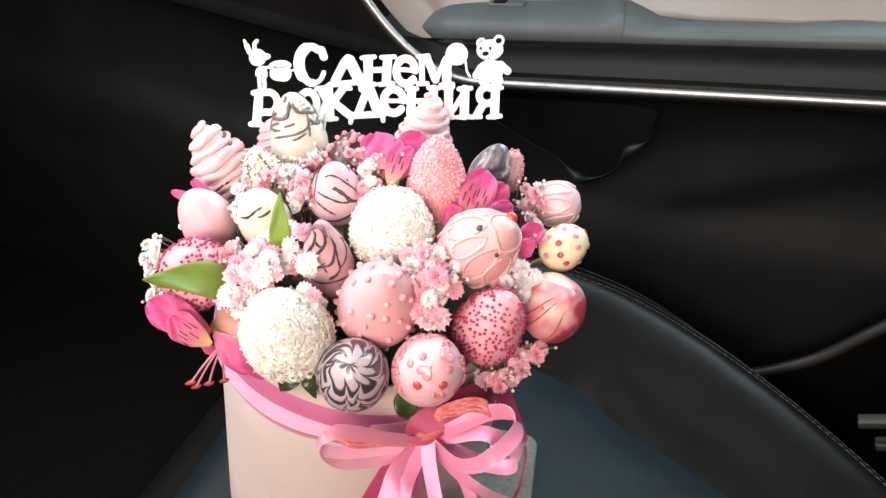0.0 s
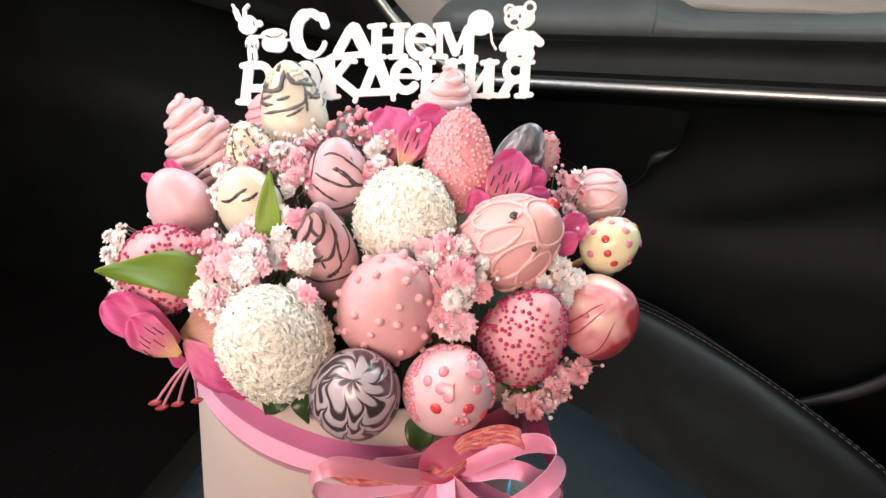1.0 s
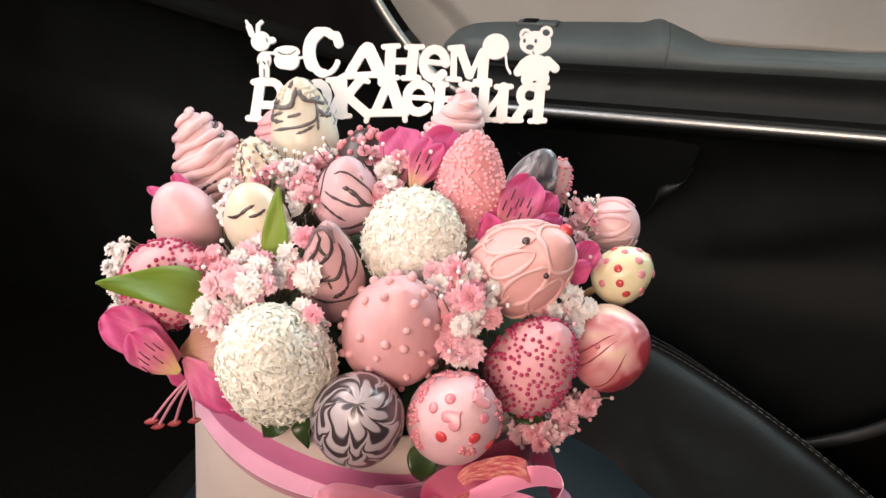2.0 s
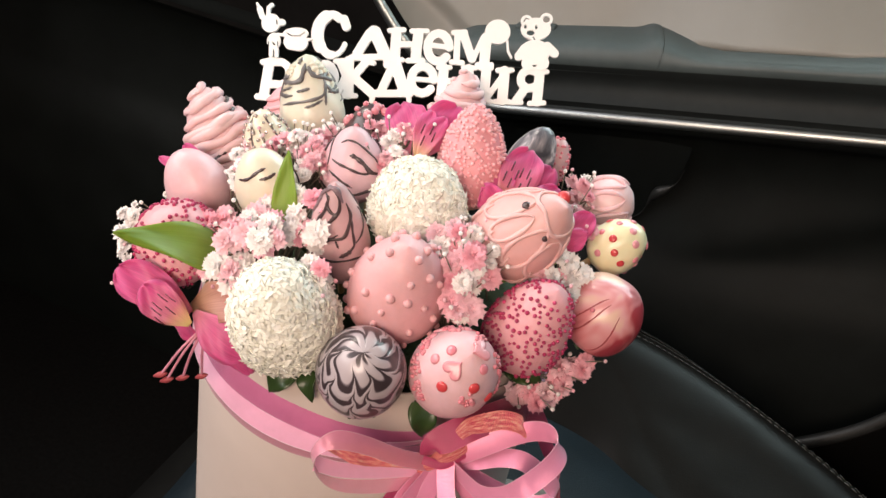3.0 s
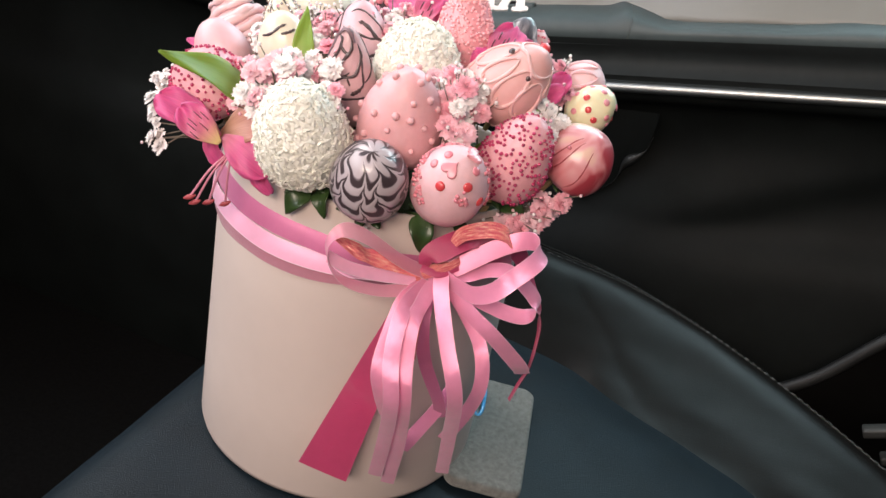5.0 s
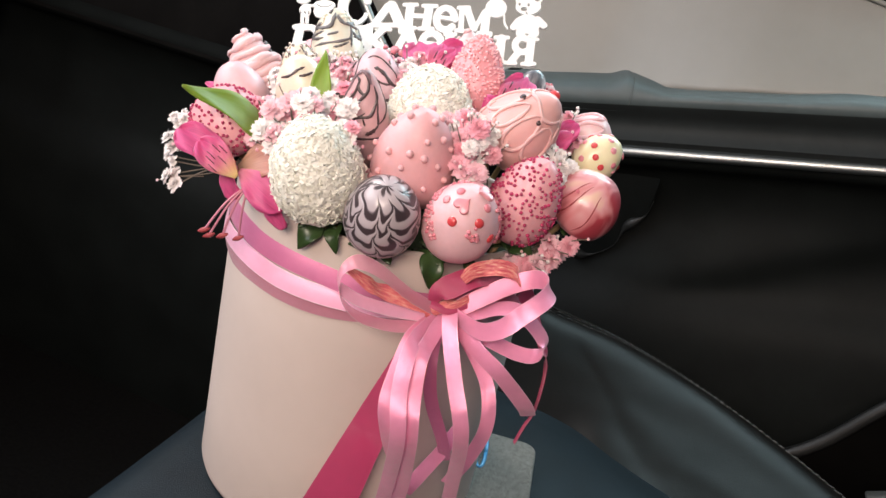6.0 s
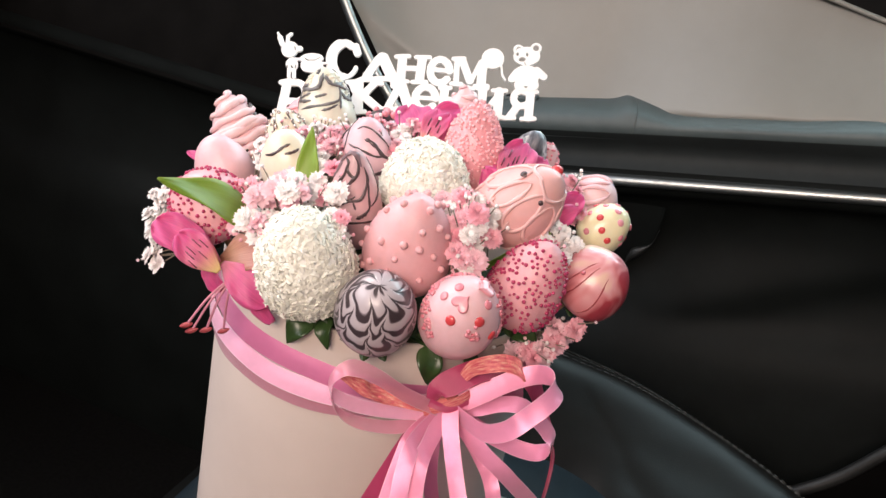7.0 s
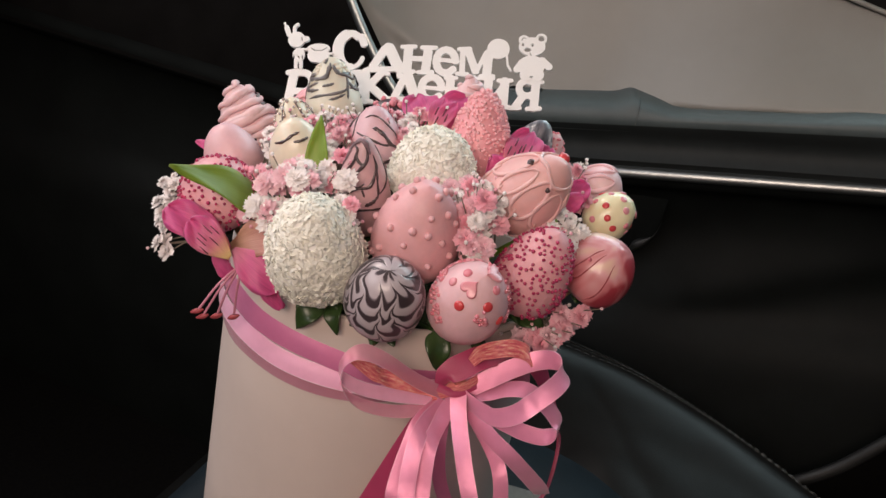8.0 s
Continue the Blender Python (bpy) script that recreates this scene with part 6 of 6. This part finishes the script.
def topper():
    top = empty("greeting_topper", TOP_M, "white cut-out greeting topper standing behind the strawberries", "cake topper")
    count = [0]

    def cut(name, strokes=(), ovals=(), step=3.4, label="", slits=(), holes=()):
        """A flat board piece: strokes (width, points) and ovals (x, y, rx, ry, turn) joined into one outline, with slits and holes cut out."""
        segs = [(w / 2, a, c) for w, pts in strokes for a, c in zip(pts, pts[1:])]
        xs = [p[0] for _, a, c in segs for p in (a, c)] + [o[0] + k * max(o[2], o[3]) for o in ovals for k in (-1, 1)]
        ys = [p[1] for _, a, c in segs for p in (a, c)] + [o[1] + k * max(o[2], o[3]) for o in ovals for k in (-1, 1)]
        x0, y0 = min(xs) - 34.3, min(ys) - 34.3
        nx, ny = int((max(xs) + 34 - x0) / step) + 2, int((max(ys) + 34 - y0) / step) + 2
        gx, gy = np.meshgrid(x0 + step * np.arange(nx), y0 + step * np.arange(ny), indexing="ij")

        def field(lines, rounds):
            d = np.full(gx.shape, 1e3)
            for h, a, c in lines:
                ex, ey = c[0] - a[0], c[1] - a[1]
                t = np.clip(((gx - a[0]) * ex + (gy - a[1]) * ey) / max(1e-6, ex * ex + ey * ey), 0, 1)
                d = np.minimum(d, np.hypot(gx - a[0] - t * ex, gy - a[1] - t * ey) - h)
            for cx, cy, rx, ry, turn in rounds:
                k = radians(turn)
                ax, ay = (gx - cx) * math.cos(k) - (gy - cy) * math.sin(k), (gx - cx) * math.sin(k) + (gy - cy) * math.cos(k)
                d = np.minimum(d, (np.hypot(ax / rx, ay / ry) - 1) * min(rx, ry))
            return d

        d = field(segs, ovals)
        if slits or holes:
            d = np.maximum(d, -field([(w / 2, a, c) for w, pts in slits for a, c in zip(pts, pts[1:])], holes))
        verts, keys, faces = [], {}, []

        def vert(key, x, y):
            if key not in keys:
                keys[key] = len(verts)
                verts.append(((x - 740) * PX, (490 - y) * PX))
            return keys[key]

        for i in range(nx - 1):
            for j in range(ny - 1):
                ring = ((i, j), (i + 1, j), (i + 1, j + 1), (i, j + 1))
                if min(d[q] for q in ring) >= 0:
                    continue
                loop = []
                for q, r in zip(ring, ring[1:] + ring[:1]):
                    if d[q] < 0:
                        loop.append(vert(q, gx[q], gy[q]))
                    if (d[q] < 0) != (d[r] < 0):
                        t = d[q] / (d[q] - d[r])
                        loop.append(vert((min(q, r), max(q, r)), gx[q] + (gx[r] - gx[q]) * t, gy[q] + (gy[r] - gy[q]) * t))
                if len(loop) > 2:
                    faces.append(tuple(loop))
        n = len(verts)
        z = THICK / 2 + 0.00009 * count[0]
        count[0] += 1
        full = [(x, y, z) for x, y in verts] + [(x, y, z - THICK) for x, y in verts]
        edges = {}
        for f in faces:
            for a, c in zip(f, f[1:] + f[:1]):
                edges[(a, c)] = True
        out = [f[::-1] for f in faces] + [tuple(k + n for k in f) for f in faces]
        out += [(a, c, c + n, a + n) for a, c in edges if (c, a) not in edges]
        mesh_ob(name, full, out, WHITE_BOARD, top, label, smooth=False)

    def arc(cx, cy, rx, ry, a0, a1, n=14):
        return [(cx + rx * math.cos(radians(a0 + (a1 - a0) * k / n)), cy - ry * math.sin(radians(a0 + (a1 - a0) * k / n))) for k in range(n + 1)]

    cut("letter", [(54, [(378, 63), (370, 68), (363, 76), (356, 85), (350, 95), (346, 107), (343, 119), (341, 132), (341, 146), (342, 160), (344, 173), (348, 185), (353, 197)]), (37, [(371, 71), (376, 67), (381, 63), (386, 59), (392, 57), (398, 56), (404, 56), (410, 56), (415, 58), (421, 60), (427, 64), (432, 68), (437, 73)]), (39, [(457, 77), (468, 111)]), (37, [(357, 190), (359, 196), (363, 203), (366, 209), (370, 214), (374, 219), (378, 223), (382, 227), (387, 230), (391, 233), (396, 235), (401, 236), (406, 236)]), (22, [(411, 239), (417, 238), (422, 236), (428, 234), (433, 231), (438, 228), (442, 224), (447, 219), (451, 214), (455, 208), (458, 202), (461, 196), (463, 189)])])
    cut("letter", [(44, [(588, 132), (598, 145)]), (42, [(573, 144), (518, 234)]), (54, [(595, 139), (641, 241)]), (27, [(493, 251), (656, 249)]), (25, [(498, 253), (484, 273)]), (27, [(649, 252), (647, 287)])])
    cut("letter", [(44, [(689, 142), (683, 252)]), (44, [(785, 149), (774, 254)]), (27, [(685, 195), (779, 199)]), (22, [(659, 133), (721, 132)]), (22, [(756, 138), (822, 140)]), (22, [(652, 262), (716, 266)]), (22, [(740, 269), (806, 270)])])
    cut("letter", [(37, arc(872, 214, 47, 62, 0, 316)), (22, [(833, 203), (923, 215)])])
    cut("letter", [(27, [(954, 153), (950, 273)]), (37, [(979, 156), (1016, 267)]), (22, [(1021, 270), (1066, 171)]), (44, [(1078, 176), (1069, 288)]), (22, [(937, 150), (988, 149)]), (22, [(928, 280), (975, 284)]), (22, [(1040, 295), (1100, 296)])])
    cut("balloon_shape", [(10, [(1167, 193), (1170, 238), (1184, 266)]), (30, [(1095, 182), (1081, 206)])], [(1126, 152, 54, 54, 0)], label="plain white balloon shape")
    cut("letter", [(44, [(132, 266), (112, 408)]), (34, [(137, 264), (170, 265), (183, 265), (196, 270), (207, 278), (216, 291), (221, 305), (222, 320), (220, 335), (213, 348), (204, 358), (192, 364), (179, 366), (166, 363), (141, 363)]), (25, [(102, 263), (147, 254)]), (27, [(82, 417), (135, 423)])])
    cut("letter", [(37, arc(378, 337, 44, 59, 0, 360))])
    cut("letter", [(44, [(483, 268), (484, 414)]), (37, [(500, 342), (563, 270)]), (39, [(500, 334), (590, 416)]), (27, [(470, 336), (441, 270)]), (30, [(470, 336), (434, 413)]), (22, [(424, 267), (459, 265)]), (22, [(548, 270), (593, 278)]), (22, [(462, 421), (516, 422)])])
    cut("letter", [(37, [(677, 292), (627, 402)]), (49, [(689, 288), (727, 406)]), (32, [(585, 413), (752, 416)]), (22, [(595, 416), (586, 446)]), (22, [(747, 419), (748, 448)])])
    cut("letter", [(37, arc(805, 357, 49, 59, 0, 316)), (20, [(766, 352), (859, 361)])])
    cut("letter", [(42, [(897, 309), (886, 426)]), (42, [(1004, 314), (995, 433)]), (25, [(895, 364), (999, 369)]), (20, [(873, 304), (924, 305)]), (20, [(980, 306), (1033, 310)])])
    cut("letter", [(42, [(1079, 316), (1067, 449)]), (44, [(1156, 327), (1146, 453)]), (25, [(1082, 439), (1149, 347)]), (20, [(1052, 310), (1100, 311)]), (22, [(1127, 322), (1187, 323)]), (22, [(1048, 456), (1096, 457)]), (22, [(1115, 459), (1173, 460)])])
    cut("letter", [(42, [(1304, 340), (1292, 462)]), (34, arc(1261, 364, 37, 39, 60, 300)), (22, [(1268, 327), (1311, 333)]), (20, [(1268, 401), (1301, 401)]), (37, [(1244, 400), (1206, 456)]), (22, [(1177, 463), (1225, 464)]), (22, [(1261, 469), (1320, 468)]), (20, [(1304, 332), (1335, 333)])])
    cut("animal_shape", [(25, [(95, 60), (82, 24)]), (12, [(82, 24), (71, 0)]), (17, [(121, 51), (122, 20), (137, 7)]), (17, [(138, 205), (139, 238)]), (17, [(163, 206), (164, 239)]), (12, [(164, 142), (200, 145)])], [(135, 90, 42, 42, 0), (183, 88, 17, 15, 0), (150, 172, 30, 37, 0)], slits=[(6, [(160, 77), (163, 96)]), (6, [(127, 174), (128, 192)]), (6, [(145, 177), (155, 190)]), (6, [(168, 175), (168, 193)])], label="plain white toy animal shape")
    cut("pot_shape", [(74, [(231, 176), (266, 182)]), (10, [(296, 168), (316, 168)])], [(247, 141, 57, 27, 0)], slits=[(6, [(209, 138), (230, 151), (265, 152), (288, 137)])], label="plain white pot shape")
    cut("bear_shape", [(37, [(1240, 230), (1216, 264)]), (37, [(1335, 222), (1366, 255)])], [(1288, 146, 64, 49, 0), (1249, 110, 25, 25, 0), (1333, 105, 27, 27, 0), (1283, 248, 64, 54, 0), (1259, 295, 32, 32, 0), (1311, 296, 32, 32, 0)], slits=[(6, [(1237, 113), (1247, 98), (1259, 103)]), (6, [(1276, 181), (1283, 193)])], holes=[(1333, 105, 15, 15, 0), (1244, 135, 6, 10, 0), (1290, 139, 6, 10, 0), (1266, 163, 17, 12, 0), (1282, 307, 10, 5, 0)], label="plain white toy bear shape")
    # sticks that hold it in the foam
    for x in (-0.035, 0.030):
        p0 = np.array((x, 0.012, -0.0005))
        down = np.array(TOP_M.to_3x3().inverted() @ Vector((-0.03 if x > 0 else 0.03, -0.35, -1.0)))
        v, f = tube_geo([p0, p0 + unit(down) * 0.05, p0 + unit(down) * 0.085], 0.0012, 6)
        mesh_ob("stick", v, f, WHITE_BOARD, top, "thin white stick")
    return top


topper()

# ---------------------------------------------------------------- things on the seat


def felt_pouch():
    th = empty("felt_pouch", pose(0.088, 0.035, 0.0), "flat grey felt pouch lying on the seat beside the box", "pouch")
    bm = block_bm(-0.024, -0.060, 0.0005, 0.024, 0.050, 0.0085, 0.0)
    vert = [e for e in bm.edges if abs(e.verts[0].co.z - e.verts[1].co.z) > 0.004]
    bmesh.ops.bevel(bm, geom=vert, offset=0.009, segments=6, affect="EDGES", profile=0.5)
    rim = [e for e in bm.edges if abs(e.verts[0].co.z - e.verts[1].co.z) < 1e-5 and e.is_manifold and e.calc_face_angle(0) > 0.5]
    bmesh.ops.bevel(bm, geom=rim, offset=0.0025, segments=3, affect="EDGES", profile=0.5)
    bmesh.ops.transform(bm, matrix=pose(0.008, 0.0, 0, 0, 0, 11), verts=bm.verts)
    part("pouch_body", bm, FELT, th)
    ring = []
    for k in range(33):
        a = 2 * math.pi * k / 32
        u, w = 0.0030 * math.cos(a), 0.0150 * math.copysign(abs(math.sin(a)) ** 0.6, math.sin(a))
        ring.append(np.array((-0.0085 + u - 0.22 * w, 0.018 + w, 0.0100 + 0.002 * math.sin(a))))
    v, f = tube_geo(ring, 0.0013, 8)
    mesh_ob("loop", v, f, BLUE, th, "bright blue plastic loop")
    return th


felt_pouch()
